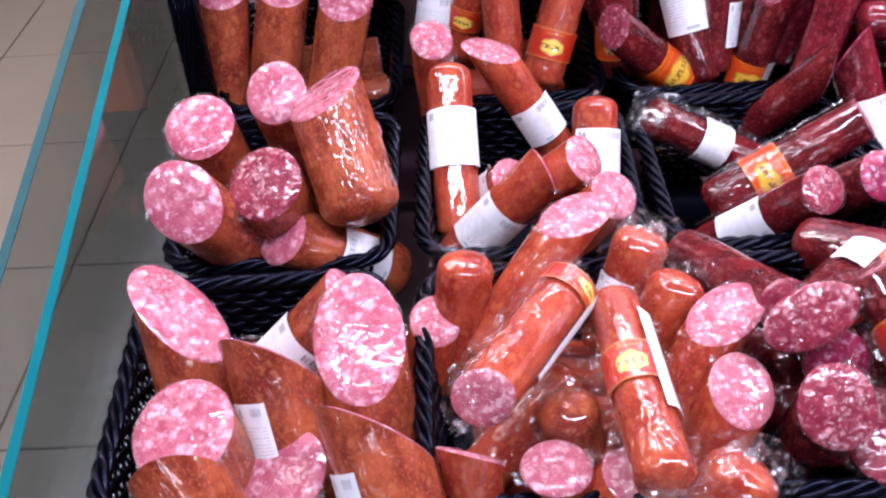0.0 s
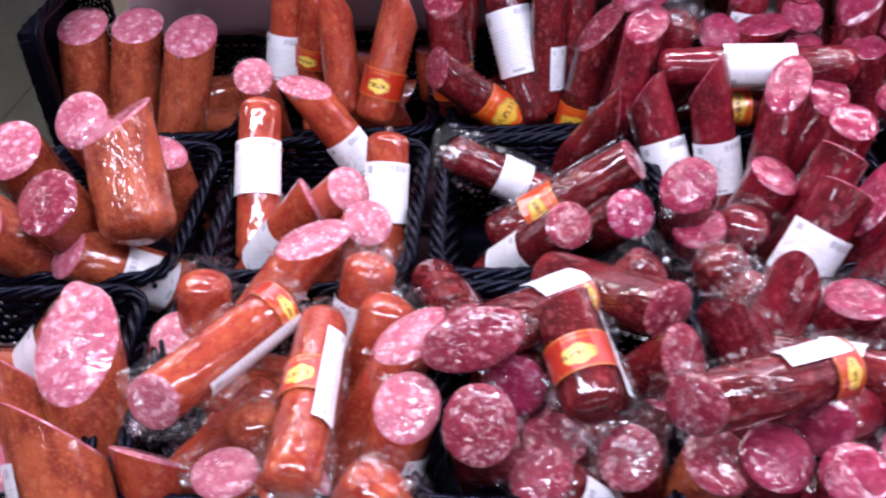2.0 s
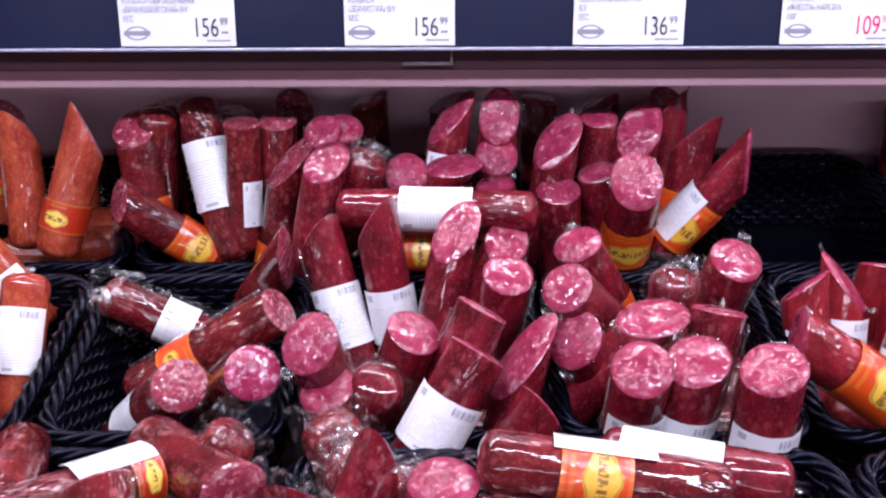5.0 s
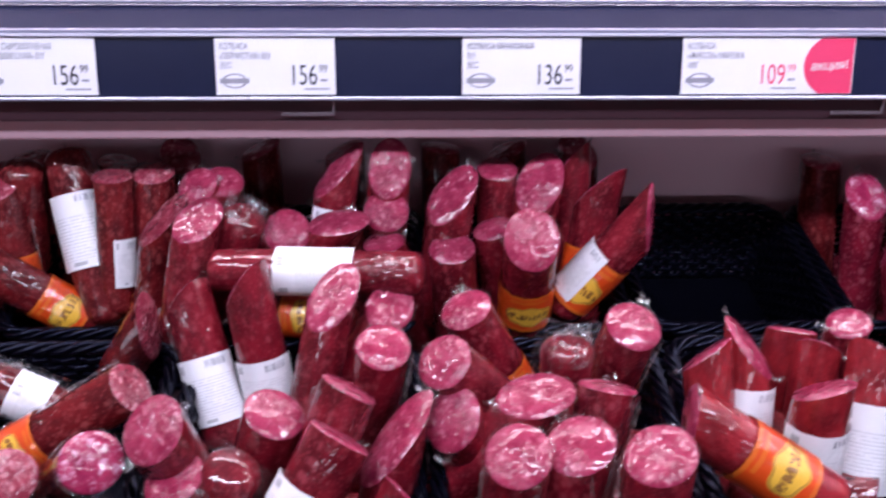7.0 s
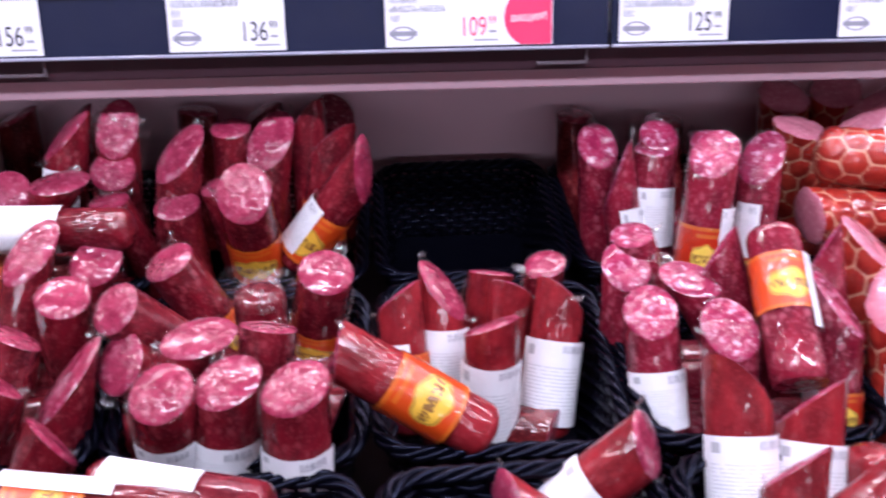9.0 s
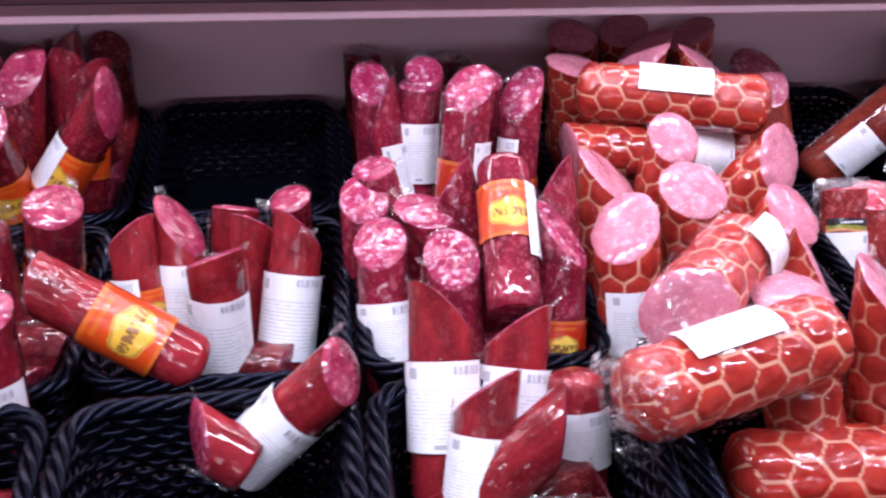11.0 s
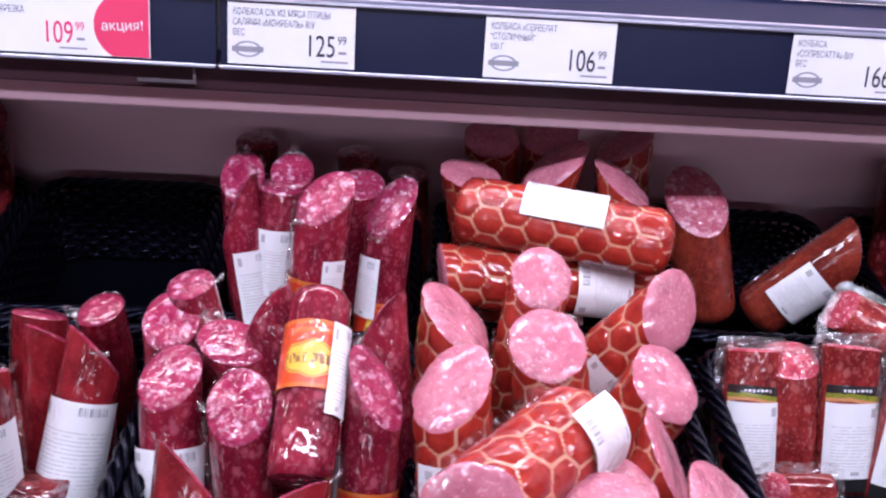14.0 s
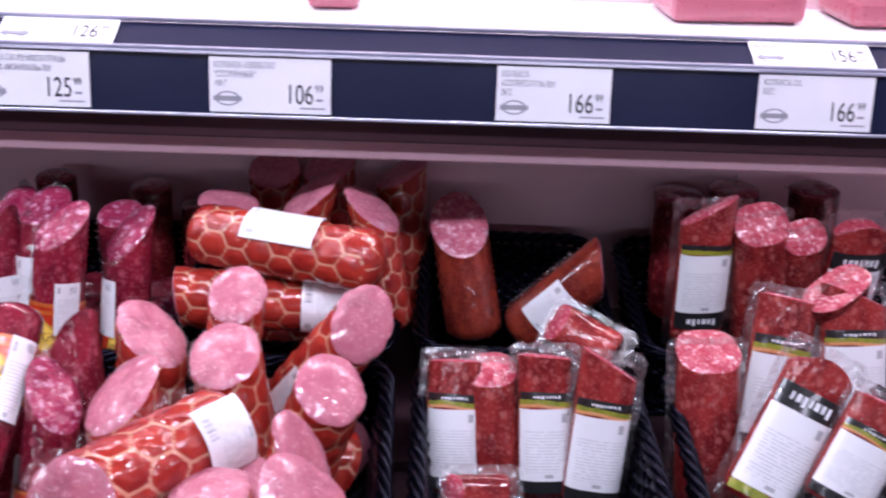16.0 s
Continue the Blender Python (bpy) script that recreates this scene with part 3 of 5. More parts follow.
def tray_pack(x, y, wide):
    ob = thing("tray_pack", pose(x, y, 1.3145, 0, 0, 4), "pink sealed food tray standing on the white shelf", "food tray", "trays on the shelf")
    part_mesh("tray", box_mesh("tray", (wide, 0.085, 0.030), PINK_BOX, 0.008, (0, 0, 0.0155)), ob)
    part_mesh("lid_film", box_mesh("lid_film", (wide + 0.008, 0.092, 0.0025), FILM, 0.001, (0, 0, 0.0322)), ob)


tray_pack(1.671, 1.266, 0.050)
tray_pack(2.055, 1.262, 0.130)
tray_pack(2.225, 1.262, 0.130)


# ---- sausages ----
LOOK = {
    "smoked": ("smoked", "smoked", "servelat_sausage", "thick orange-brown smoked sausage half"),
    "smokedd": ("smoked", "dark", "servelat_sausage", "reddish smoked sausage piece"),
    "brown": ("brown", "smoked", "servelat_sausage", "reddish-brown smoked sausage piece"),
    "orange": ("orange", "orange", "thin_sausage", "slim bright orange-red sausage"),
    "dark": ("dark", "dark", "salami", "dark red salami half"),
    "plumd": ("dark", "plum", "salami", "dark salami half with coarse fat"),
    "ruby": ("ruby", "crimson", "salami", "bright ruby-red salami half"),
    "crimson": ("crimson", "crimson", "salami", "crimson salami half"),
    "plum": ("plum", "plum", "salami", "plum-red coarse salami half"),
    "net": ("net", "net", "netted_sausage", "thick red sausage in a honeycomb net"),
}
TOWARDS = Vector((0, -0.83, 0.56))


def stand(name, top, foot, label, category, group):
    """The Empty of a thing whose own z axis runs from its foot to its top and whose x axis faces the shopper."""
    top, foot = Vector(top), Vector(foot)
    z = (top - foot).normalized()
    x = TOWARDS - z * TOWARDS.dot(z)
    x = x.normalized() if x.length > 0.15 else Vector((1, 0, 0)).cross(z).normalized()
    y = z.cross(x)
    m = Matrix((x, y, z)).transposed().to_4x4()
    m.translation = foot
    return thing(name, m, label, category, group), (top - foot).length


def net_depth(u, v, cell):
    """How far a point of the skin lies from the nearest cord of the honeycomb net, in cells."""
    best = [9.0, 9.0]
    rh = cell * 0.866
    j0 = math.floor(v / rh)
    for j in (j0 - 1, j0, j0 + 1, j0 + 2):
        shift = 0.5 * cell if j % 2 else 0.0
        i0 = round((u - shift) / cell)
        for i in (i0 - 1, i0, i0 + 1):
            d = math.hypot(u - shift - i * cell, v - j * rh)
            if d < best[0]:
                best = [d, best[0]]
            elif d < best[1]:
                best[1] = d
    return (best[1] - best[0]) / cell


def patch(name, r, z0, z1, az, span, material, parent, length, label, wave=0.0, bend=0.0):
    """A printed sheet bent round the skin between the heights z0 and z1 above the foot."""
    z0, z1 = max(0.006, z0), min(length - 0.004, z1)
    if z1 - z0 < 0.008:
        return
    n, rows = 14, 5
    v, uv = [], []
    for i in range(rows):
        for k in range(n):
            a = radians(az + span * (0.5 - k / (n - 1)))
            rr = r + 0.0007 + wave * math.sin(9.1 * a + 37 * i)
            z = z0 + (z1 - z0) * i / (rows - 1)
            v.append((rr * math.cos(a) + bend * math.sin(math.pi * z / length), rr * math.sin(a), z))
            uv.append((1 - k / (n - 1), i / (rows - 1)))
    f = [(i * n + k, (i + 1) * n + k, (i + 1) * n + k + 1, i * n + k + 1) for i in range(rows - 1) for k in range(n - 1)]
    sheet = part_mesh(name, mesh_from(name, v, f, material, True, uv), parent, label)
    if name == "paper_label" and z1 - z0 > 0.02:
        # the printed bar code near the upper edge, line by line
        v, f, a0 = [], [], az + span * 0.06
        for k, wide in enumerate((1.2, 0.5, 0.8, 0.4, 1.4, 0.5, 0.5, 1.0, 0.4, 0.8, 1.2)):
            at = a0 + span * 0.026 * k
            for a in (at, at + span * 0.013 * wide):
                for z in (z1 - 0.009, z1 - 0.003):
                    v.append(((r + 0.0013) * math.cos(radians(a)) + bend * math.sin(math.pi * z / length), (r + 0.0013) * math.sin(radians(a)), z))
            f.append((4 * k, 4 * k + 1, 4 * k + 3, 4 * k + 2))
        tagged(part_mesh("bar_code", mesh_from("bar_code", v, f, LOGO_INK, False), sheet), kind="stuff")


def film_tail(parent, root, out, seed):
    """A small gathered tail of film standing off the rim of a wrapped sausage."""
    side = out.cross(Vector((0, 0, 1))).normalized()
    long, wide = 0.009 + 0.006 * (seed % 1.0), 0.007 + 0.004 * (seed * 3.7 % 1.0)
    v, n = [], 9
    for i in range(5):
        q = i / 4
        for k in range(n):
            u = k / (n - 1) - 0.5
            c = noise.noise(Vector((k * 0.9 + seed, i * 0.7, 4.0)))
            e = noise.noise(Vector((k * 0.6 + seed, i * 0.9, 11.0)))
            v.append(root + out * (long * q * (0.8 + 0.5 * c) - 0.002) + side * (wide * u * (1.5 - 0.5 * q) + 0.003 * e * q) + Vector((0, 0, 0.005 * c + 0.004 * e * q)))
    f = [(i * n + k, i * n + k + 1, (i + 1) * n + k + 1, (i + 1) * n + k) for i in range(4) for k in range(n - 1)]
    part_mesh("film_tail", mesh_from("film_tail", v, f, TAIL), parent, "gathered whitish tail of clear film")


def film_frill(parent, r, length, seed):
    """Milky film gathered in folds over a closed end, drawn off to one side."""
    n, rows, v = 40, 7, []
    side = Vector((math.cos(seed), math.sin(seed), 0))
    for i in range(rows):
        q = i / (rows - 1)
        for k in range(n):
            a = 2 * math.pi * k / n
            o = Vector((math.cos(a), math.sin(a), 0))
            fold = noise.noise(Vector((k * 0.75 + seed, i * 0.5, 6.0)))
            wide = noise.noise(Vector((o.x * 1.2 + seed, o.y * 1.2, q)))
            rad = r * (1.05 - 0.50 * q ** 1.6) * (1 + 0.22 * q * fold + 0.15 * q * wide)
            z = length - 0.75 * r + q * r * (1.05 + 0.45 * wide + 0.35 * fold * q)
            v.append(o * rad + side * (0.35 * r * q * q) + Vector((0, 0, z)))
    f = [(i * n + k, i * n + (k + 1) % n, (i + 1) * n + (k + 1) % n, (i + 1) * n + k) for i in range(rows - 1) for k in range(n)]
    part_mesh("film_frill", mesh_from("film_frill", v, f, TAIL), parent, "milky gathered film over the closed end")


def film_seam(parent, r, length, angle, bend, seed):
    """The narrow welded seam of the film, standing off one side of a stick."""
    n, v = 18, []
    o, t = Vector((math.cos(angle), math.sin(angle), 0)), Vector((-math.sin(angle), math.cos(angle), 0))
    for i in range(n):
        q = i / (n - 1)
        z = length * (0.06 + 0.90 * q)
        wide = 0.0022 + 0.0012 * noise.noise(Vector((i * 0.5, seed, 1.0)))
        sway = 0.0012 * noise.noise(Vector((i * 0.6, seed, 8.0)))
        base = Vector((bend * math.sin(math.pi * z / length), 0, z))
        v += [base + o * (r * 1.0), base + o * (r + wide) + t * sway]
    f = [(2 * i, 2 * i + 1, 2 * i + 3, 2 * i + 2) for i in range(n - 1)]
    part_mesh("film_seam", mesh_from("film_seam", v, f, WELD), parent, "narrow milky welded film seam")


def pouch(parent, r, length, seed):
    """The flat welded margin of a vacuum pouch round the whole stick, buckled and uneven."""
    v, n = [], 72
    rows = (0.0, 0.002, 0.0045, 0.0078)
    for ring, grow in enumerate(rows):
        for k in range(n):
            p, o = loop_point(k / n, r * 0.97 + grow, length / 2 + 0.2 * r + grow * 1.5, min(0.012, r * 0.6))
            c = noise.noise(Vector((k * 0.42 + seed, ring * 0.8, 2.0)))
            e = noise.noise(Vector((k * 0.21 + seed, 5.0, 9.0)))
            q = ring / (len(rows) - 1)
            g = q * (0.0035 * c + 0.006 * e)
            v.append((0.25 * r * (1 - q) + 0.006 * q * c, p.x + o.x * g, length / 2 + p.y + o.y * g))
    f = [(i * n + k, i * n + (k + 1) % n, (i + 1) * n + (k + 1) % n, (i + 1) * n + k) for i in range(len(rows) - 1) for k in range(n)]
    part_mesh("film_margin", mesh_from("film_margin", v, f, POUCH), parent, "buckled clear welded film margin")


def stick(kind, top, foot, r, tilt=0, az=0, head="cut", end="round", paper=None, band=None, badge=None, fin=False):
    skin, meat, name, words = LOOK[kind]
    label = words
    if paper:
        label += " with a white paper label"
    elif band or badge:
        label += " with an orange printed sleeve"
    elif fin:
        label += " in crumpled clear film"
    else:
        label += " in a wicker basket"
    ob, length = stand(name, top, foot, label, "sausage", "sausages in the baskets")
    rnd = random.Random(int(1e4 * (top[0] * 7 + top[1] * 13 + top[2] * 29)))
    cut = head == "cut"
    if cut and not tilt:
        tilt, az = rnd.uniform(8, 28), rnd.uniform(-110, 110)
    net = kind == "net"
    seg = 72 if net else 28
    rings = max(8, int(length / (0.0028 if net else 0.009)))
    slope = math.tan(radians(min(tilt, 66)))
    ca, sa = math.cos(radians(az)), math.sin(radians(az))
    cell = 2 * math.pi * r / 7
    seed = rnd.uniform(0, 50)
    bend = rnd.uniform(-0.02, 0.02) * length
    lo = 0.55 * r if end == "round" else 0.0
    hi = 0.0 if cut else 0.55 * r
    levels = []
    if end == "round":
        levels += [(lo - lo * math.cos(radians(a)) - lo * 0.0, math.sin(radians(a)) ** 0.8) for a in (12, 32, 55, 75)]
    else:
        levels += [(0.0, 0.965)]
    levels += [(lo + (length - lo - hi) * i / rings, 1.0) for i in range(0 if end == "round" else 1, rings + 1)]
    if not cut:
        levels += [(length - hi + hi * math.sin(radians(a)), math.cos(radians(a)) ** 0.8) for a in (20, 40, 60, 80)]
    verts, net_at = [], []
    for h, w in levels:
        s = h / length
        for k in range(seg):
            a = 2 * math.pi * k / seg
            rr = r * w * (1 + 0.028 * noise.noise(Vector((math.cos(a) * 1.3 + seed, math.sin(a) * 1.3, s * 4))))
            x, y = rr * math.cos(a), rr * math.sin(a)
            z = h
            if cut:
                z = h - slope * (x * ca + y * sa) * min(1, max(0, (s - 0.15) / 0.85))
            z = max(z, 0.0)
            d = 1.0
            if net:
                d = net_depth(a / (2 * math.pi) * 7 * cell, z, cell)
                e = min(1, d / 0.45)
                g = 1 + 0.055 * (e * e * (3 - 2 * e)) - 0.025
                x, y = x * g, y * g
            verts.append((x + bend * math.sin(math.pi * s), y, z))
            net_at.append(d)
    faces = []
    for i in range(len(levels) - 1):
        for k in range(seg):
            a, b = i * seg, (i + 1) * seg
            faces.append((a + k, a + (k + 1) % seg, b + (k + 1) % seg, b + k))
    faces.append(tuple(reversed(range(seg))))
    if not cut:
        faces.append(tuple(range((len(levels) - 1) * seg, len(levels) * seg)))
    me = mesh_from("casing", verts, faces, NET if net else CASING[skin])
    if net:
        at = me.attributes.new("net", "FLOAT", "POINT")
        at.data.foreach_set("value", net_at)
    part_mesh("casing", me, ob)
    if cut:
        rim = [Vector(p) for p in verts[-seg:]]
        mid = sum(rim, Vector()) / seg
        up = Vector((slope * ca, slope * sa, 1)).normalized()
        v, f = [], []
        for n, (scale, lift) in enumerate(((1.002, 0.0), (0.93, 0.0017), (0.62, 0.0027), (0.3, 0.0030))):
            v += [mid + (p - mid) * scale + up * lift for p in rim]
            if n:
                f += [((n - 1) * seg + k, (n - 1) * seg + (k + 1) % seg, n * seg + (k + 1) % seg, n * seg + k) for k in range(seg)]
        v.append(mid + up * 0.0031)
        f += [(3 * seg + k, 3 * seg + (k + 1) % seg, 4 * seg) for k in range(seg)]
        part_mesh("cut_face", mesh_from("cut_face", v, f, MEAT[meat]), ob, "moist pink marbled cut face under film")
    if end == "cut":
        v = [(0.97 * r * math.cos(2 * math.pi * k / 28), 0.97 * r * math.sin(2 * math.pi * k / 28), -0.0006) for k in range(28)] + [(0, 0, -0.0016)]
        part_mesh("cut_face", mesh_from("cut_face", v, [((k + 1) % 28, k, 28) for k in range(28)], MEAT[meat]), ob)
    # film: a ragged collar at the cut, a crumpled tail where the end is closed
    if cut:
        base_ring = [Vector(p) for p in verts[-seg:]]
        mid = sum(base_ring, Vector()) / seg
        reach = rnd.uniform(0.0006, 0.0022) if not fin else rnd.uniform(0.004, 0.008)
        v, f = [], []
        rows = 4
        for n in range(rows):
            for k, p in enumerate(base_ring):
                o = (p - mid).normalized()
                q = n / (rows - 1)
                wob = noise.noise(Vector((k * 0.55 + seed, n * 1.3, 3.0)))
                lump = noise.noise(Vector((k * 0.16 + seed, 7.0, n * 0.2)))
                out = q * reach * (0.35 + 0.9 * max(0, lump + 0.25)) + (0.0035 if fin else 0.0012) * wob * q
                v.append(p + o * (0.0006 + out * 0.8) + Vector((0, 0, q * reach * (1.5 if fin else 0.35) + (0.004 if fin else 0.0012) * wob * q)))
        f = [(n * seg + k, n * seg + (k + 1) % seg, (n + 1) * seg + (k + 1) % seg, (n + 1) * seg + k) for n in range(rows - 1) for k in range(seg)]
        part_mesh("film_collar", mesh_from("film_collar", v, f, FILM), ob, "crumpled clear shrink film")
        if kind not in ("smoked", "net") or rnd.random() < 0.3:
            for turn in rnd.choice(((0,), (0.5,), (0.5,), (), (0.25,), (0.75,), (0, 0.5))):
                p = base_ring[int(seg * ((az + 180) / 360 + turn + rnd.uniform(-0.06, 0.06))) % seg]
                film_tail(ob, p, ((p - mid).normalized() + Vector((0, 0, 0.5))).normalized(), seed + 5 * turn)
    elif not fin:
        out = Vector((0.2 * math.cos(seed), 0.2 * math.sin(seed), 1)).normalized()
        film_tail(ob, Vector((0, 0, length - 0.002)), out, seed)
    if fin:
        pouch(ob, r, length, seed)
        if not cut and rnd.random() < 0.6:
            film_frill(ob, r, length, seed)
    swell = r * (1.055 if net else 1.03) + 0.0006
    if band:
        patch("sleeve", swell, length - band[1], length - band[0], band[2], 330, BAND, ob, length, "orange printed sleeve with a yellow emblem", 0.0, bend)
    if badge:
        patch("badge", swell, length - badge[1], length - badge[0], badge[2], 200, BADGE, ob, length, "yellow emblem badge on red print", 0.0, bend)
    if paper:
        patch("paper_label", swell + 0.0008, length - paper[1], length - paper[0], paper[2], paper[3], PAPER, ob, length, "white paper label with fine print", 0.0003, bend)
    if cut and not fin and tilt < 45 and rnd.random() < 0.5:
        film_seam(ob, swell, length, radians(rnd.choice((-1, 1)) * rnd.uniform(75, 105)), bend, seed)
    return ob


WELD = film_mat("welded_film", 0.20, 0.60, 0.4, 0.7)


def log_front(y, wide, deep):
    """How far the front of a pressed log stands out at the distance y from its middle."""
    c = min(1.0, abs(2 * y / wide)) ** (1 / 0.72)
    return deep / 2 * max(0.0, 1 - c * c) ** 0.42


def pressed_log(parent, wide, deep, length, skew, lean, seed, arch=0.0):
    """Half a pressed dry sausage: flattened round, slanting cut on top, knobbly skin."""
    n, rows = 32, 16
    v = []
    for i in range(rows + 1):
        s = i / rows
        w = 0.90 if i == 0 else 1.0
        for k in range(n):
            a = 2 * math.pi * k / n
            c, q = math.cos(a), math.sin(a)
            y = wide / 2 * w * math.copysign(abs(c) ** 0.72, c)
            x = deep / 2 * w * math.copysign(abs(q) ** 0.84, q)
            g = 1 + 0.03 * noise.noise(Vector((c * 2 + seed, q * 2, s * 5)))
            ramp = max(0.0, (s - 0.35) / 0.65)
            z = s * length + ramp * (skew * y - lean * x - arch * (2 * y / wide) ** 2 * length)
            v.append((x * g, y * g, z))
    f = [(i * n + k, i * n + (k + 1) % n, (i + 1) * n + (k + 1) % n, (i + 1) * n + k) for i in range(rows) for k in range(n)]
    f = [tuple(reversed(q)) for q in f] + [tuple(range(n))]
    part_mesh("meat", mesh_from("meat", v, f, CASING["stick"]), parent)
    rim = [Vector(p) for p in v[-n:]]
    mid = sum(rim, Vector()) / n
    w = [mid + (p - mid) * 1.002 for p in rim] + [mid + (p - mid) * 0.8 + Vector((0.0006, 0, 0.0016)) for p in rim] + [mid + Vector((0.0006, 0, 0.0022))]
    g = [(k, n + k, n + (k + 1) % n, (k + 1) % n) for k in range(n)] + [(n + k, 2 * n, n + (k + 1) % n) for k in range(n)]
    part_mesh("cut_face", mesh_from("cut_face", w, g, MEAT["stick"]), parent, "pink speckled slanting cut")


def film_border(parent, wide, tall, seed):
    """The flat welded margin of a pouch round the meat, milky and slightly buckled."""
    v, f, n = [], [], 96
    for ring, grow in enumerate((-0.002, 0.002, 0.0048, 0.0062)):
        for k in range(n):
            p, nn = loop_point(k / n, wide / 2 + 0.001 + grow, tall / 2 + 0.003 + grow * 1.3, 0.008)
            c = noise.noise(Vector((k * 0.5, ring, seed)))
            v.append((-0.003 + 0.0026 * c + 0.002 * noise.noise(Vector((k * 0.13, 3, seed))), p.x + nn.x * 0.001 * c, tall / 2 + p.y + nn.y * 0.0016 * c))
    f = [(i * n + k, i * n + (k + 1) % n, (i + 1) * n + (k + 1) % n, (i + 1) * n + k) for i in range(3) for k in range(n)]
    part_mesh("film_margin", mesh_from("film_margin", v, f, WELD), parent, "milky welded film margin")


def front_sheet(name, wide, z0, z1, size, material, parent, label, lift=0.0007, wave=0.0):
    """A printed sheet that follows the front of a pressed log; size is the log's width and depth."""
    v, uv, n = [], [], 15
    for i in range(4):
        for k in range(n):
            u = k / (n - 1) - 0.5
            y = -u * wide
            dent = 0.0006 * noise.noise(Vector((u * 7, i * 0.8, z0 * 300)))
            v.append((log_front(y, *size) * 1.03 + lift + abs(dent), y, z0 + (z1 - z0) * i / 3 + wave * math.sin(4.5 * u + 0.6)))
            uv.append((k / (n - 1), i / 3))
    f = [(i * n + k, i * n + k + 1, (i + 1) * n + k + 1, (i + 1) * n + k) for i in range(3) for k in range(n - 1)]
    return part_mesh(name, mesh_from(name, v, f, material, True, uv), parent, label)


def lettering_bars(parent, wide, z0, z1, size, count):
    """Unreadable pale lettering: short upright strokes of uneven width along a printed strip."""
    for k in range(count):
        y = wide * (0.5 - (k + 0.5) / count)
        w = wide / count * (0.45 + 0.3 * ((k * 7) % 3) / 2)
        x = log_front(y, *size) * 1.03 + 0.0017
        low = z0 + (z1 - z0) * (0.25 if (k * 5) % 4 else 0.0)
        me = box_mesh("letter_bar", (0.0003, w, z1 - low), CARD, 0, (x, y, (low + z1) / 2))
        part_mesh("letter_bar", me, parent)


def meat_bar(top, foot, wide, skew=0.0, lean=0.9):
    ob, length = stand("sausage_bar", top, foot, "pressed dry sausage bar sealed in clear film", "sausage bar", "sausage bars")
    pressed_log(ob, wide, wide * 0.62, length, skew, lean, top[0] * 31)
    film_border(ob, wide, length, top[0] * 9)


def flat_pack(top, foot, wide, style, skew=0.0):
    ob, length = stand("sausage_pack", top, foot, "vacuum pack of dry sausage with black and white labels", "sausage pack", "sausage packs")
    deep = 0.024
    size = (wide, deep)
    pressed_log(ob, wide, deep, length, skew, -0.12, top[0] * 31, 0.0 if style != "c" else 0.10)
    film_border(ob, wide, length, top[0] * 9)
    w = wide * 0.95
    L = length
    if style == "a":
        strip = front_sheet("header", w, L * 0.705, L * 0.765, size, BLACK_PRINT, ob, "black printed header with pale lettering", 0.0007, 0.0008)
        lettering_bars(strip, w * 0.55, L * 0.723, L * 0.745, size, 7)
        front_sheet("green_stripe", w, L * 0.672, L * 0.705, size, GREEN_PRINT, ob, "green and yellow printed stripe", 0.0007, 0.0016)
        front_sheet("orange_swoosh", w, L * 0.645, L * 0.675, size, BAND_ORANGE, ob, "orange printed swoosh", 0.0004, 0.0020)
        front_sheet("paper_label", w, L * 0.13, L * 0.648, size, PAPER, ob, "white paper label with fine print", 0.0009)
        front_sheet("footer", w, L * 0.04, L * 0.128, size, BLACK_PRINT, ob, "black printed footer")
    elif style == "b":
        strip = front_sheet("header", w, L * 0.735, L * 0.775, size, BLACK_PRINT, ob, "black printed header", 0.0007, 0.0008)
        front_sheet("green_stripe", w, L * 0.70, L * 0.735, size, GREEN_PRINT, ob, "green and yellow printed stripe", 0.0007, 0.0014)
        front_sheet("paper_label", w, L * 0.26, L * 0.70, size, PAPER, ob, "white paper label with fine print")
        strip = front_sheet("footer", w, L * 0.13, L * 0.258, size, BLACK_PRINT, ob, "black printed footer with pale lettering")
        lettering_bars(strip, w * 0.6, L * 0.165, L * 0.215, size, 6)
    else:
        strip = front_sheet("header", w, L * 0.64, L * 0.79, size, BLACK_PRINT, ob, "black printed header with pale lettering")
        lettering_bars(strip, w * 0.7, L * 0.675, L * 0.745, size, 7)
        front_sheet("paper_label", w, L * 0.10, L * 0.638, size, PAPER, ob, "white paper label with fine print")
        front_sheet("green_stripe", w, L * 0.03, L * 0.09, size, GREEN_PRINT, ob, "green and yellow printed stripe", 0.0007, 0.0014)


# basket A1
stick("smoked", (0.171, 1.139, 1.140), (0.157, 1.111, 1.014), 0.0266, tilt=30)
stick("smoked", (0.234, 1.136, 1.140), (0.207, 1.105, 1.017), 0.0266, tilt=30)
stick("smoked", (0.298, 1.115, 1.135), (0.268, 1.083, 1.013), 0.0266, tilt=35)

# basket A2
stick("smoked", (0.188, 0.902, 1.123), (0.196, 0.948, 1.002), 0.0294, tilt=10)
stick("smoked", (0.191, 0.808, 1.115), (0.238, 0.857, 1.004), 0.0285, tilt=32)
stick("smokedd", (0.251, 0.827, 1.115), (0.263, 0.887, 1.000), 0.0294)
stick("smoked", (0.296, 0.898, 1.151), (0.326, 0.820, 1.077), 0.0325, tilt=38, az=-20, end="round")
stick("smoked", (0.252, 0.922, 1.140), (0.264, 0.974, 1.021), 0.0256)
stick("smoked", (0.258, 0.820, 1.070), (0.347, 0.858, 0.991), 0.0256, paper=(0.042, 0.09, 0.0, 120.0))
stick("smoked", (0.313, 0.931, 1.100), (0.313, 0.947, 0.990), 0.0228)

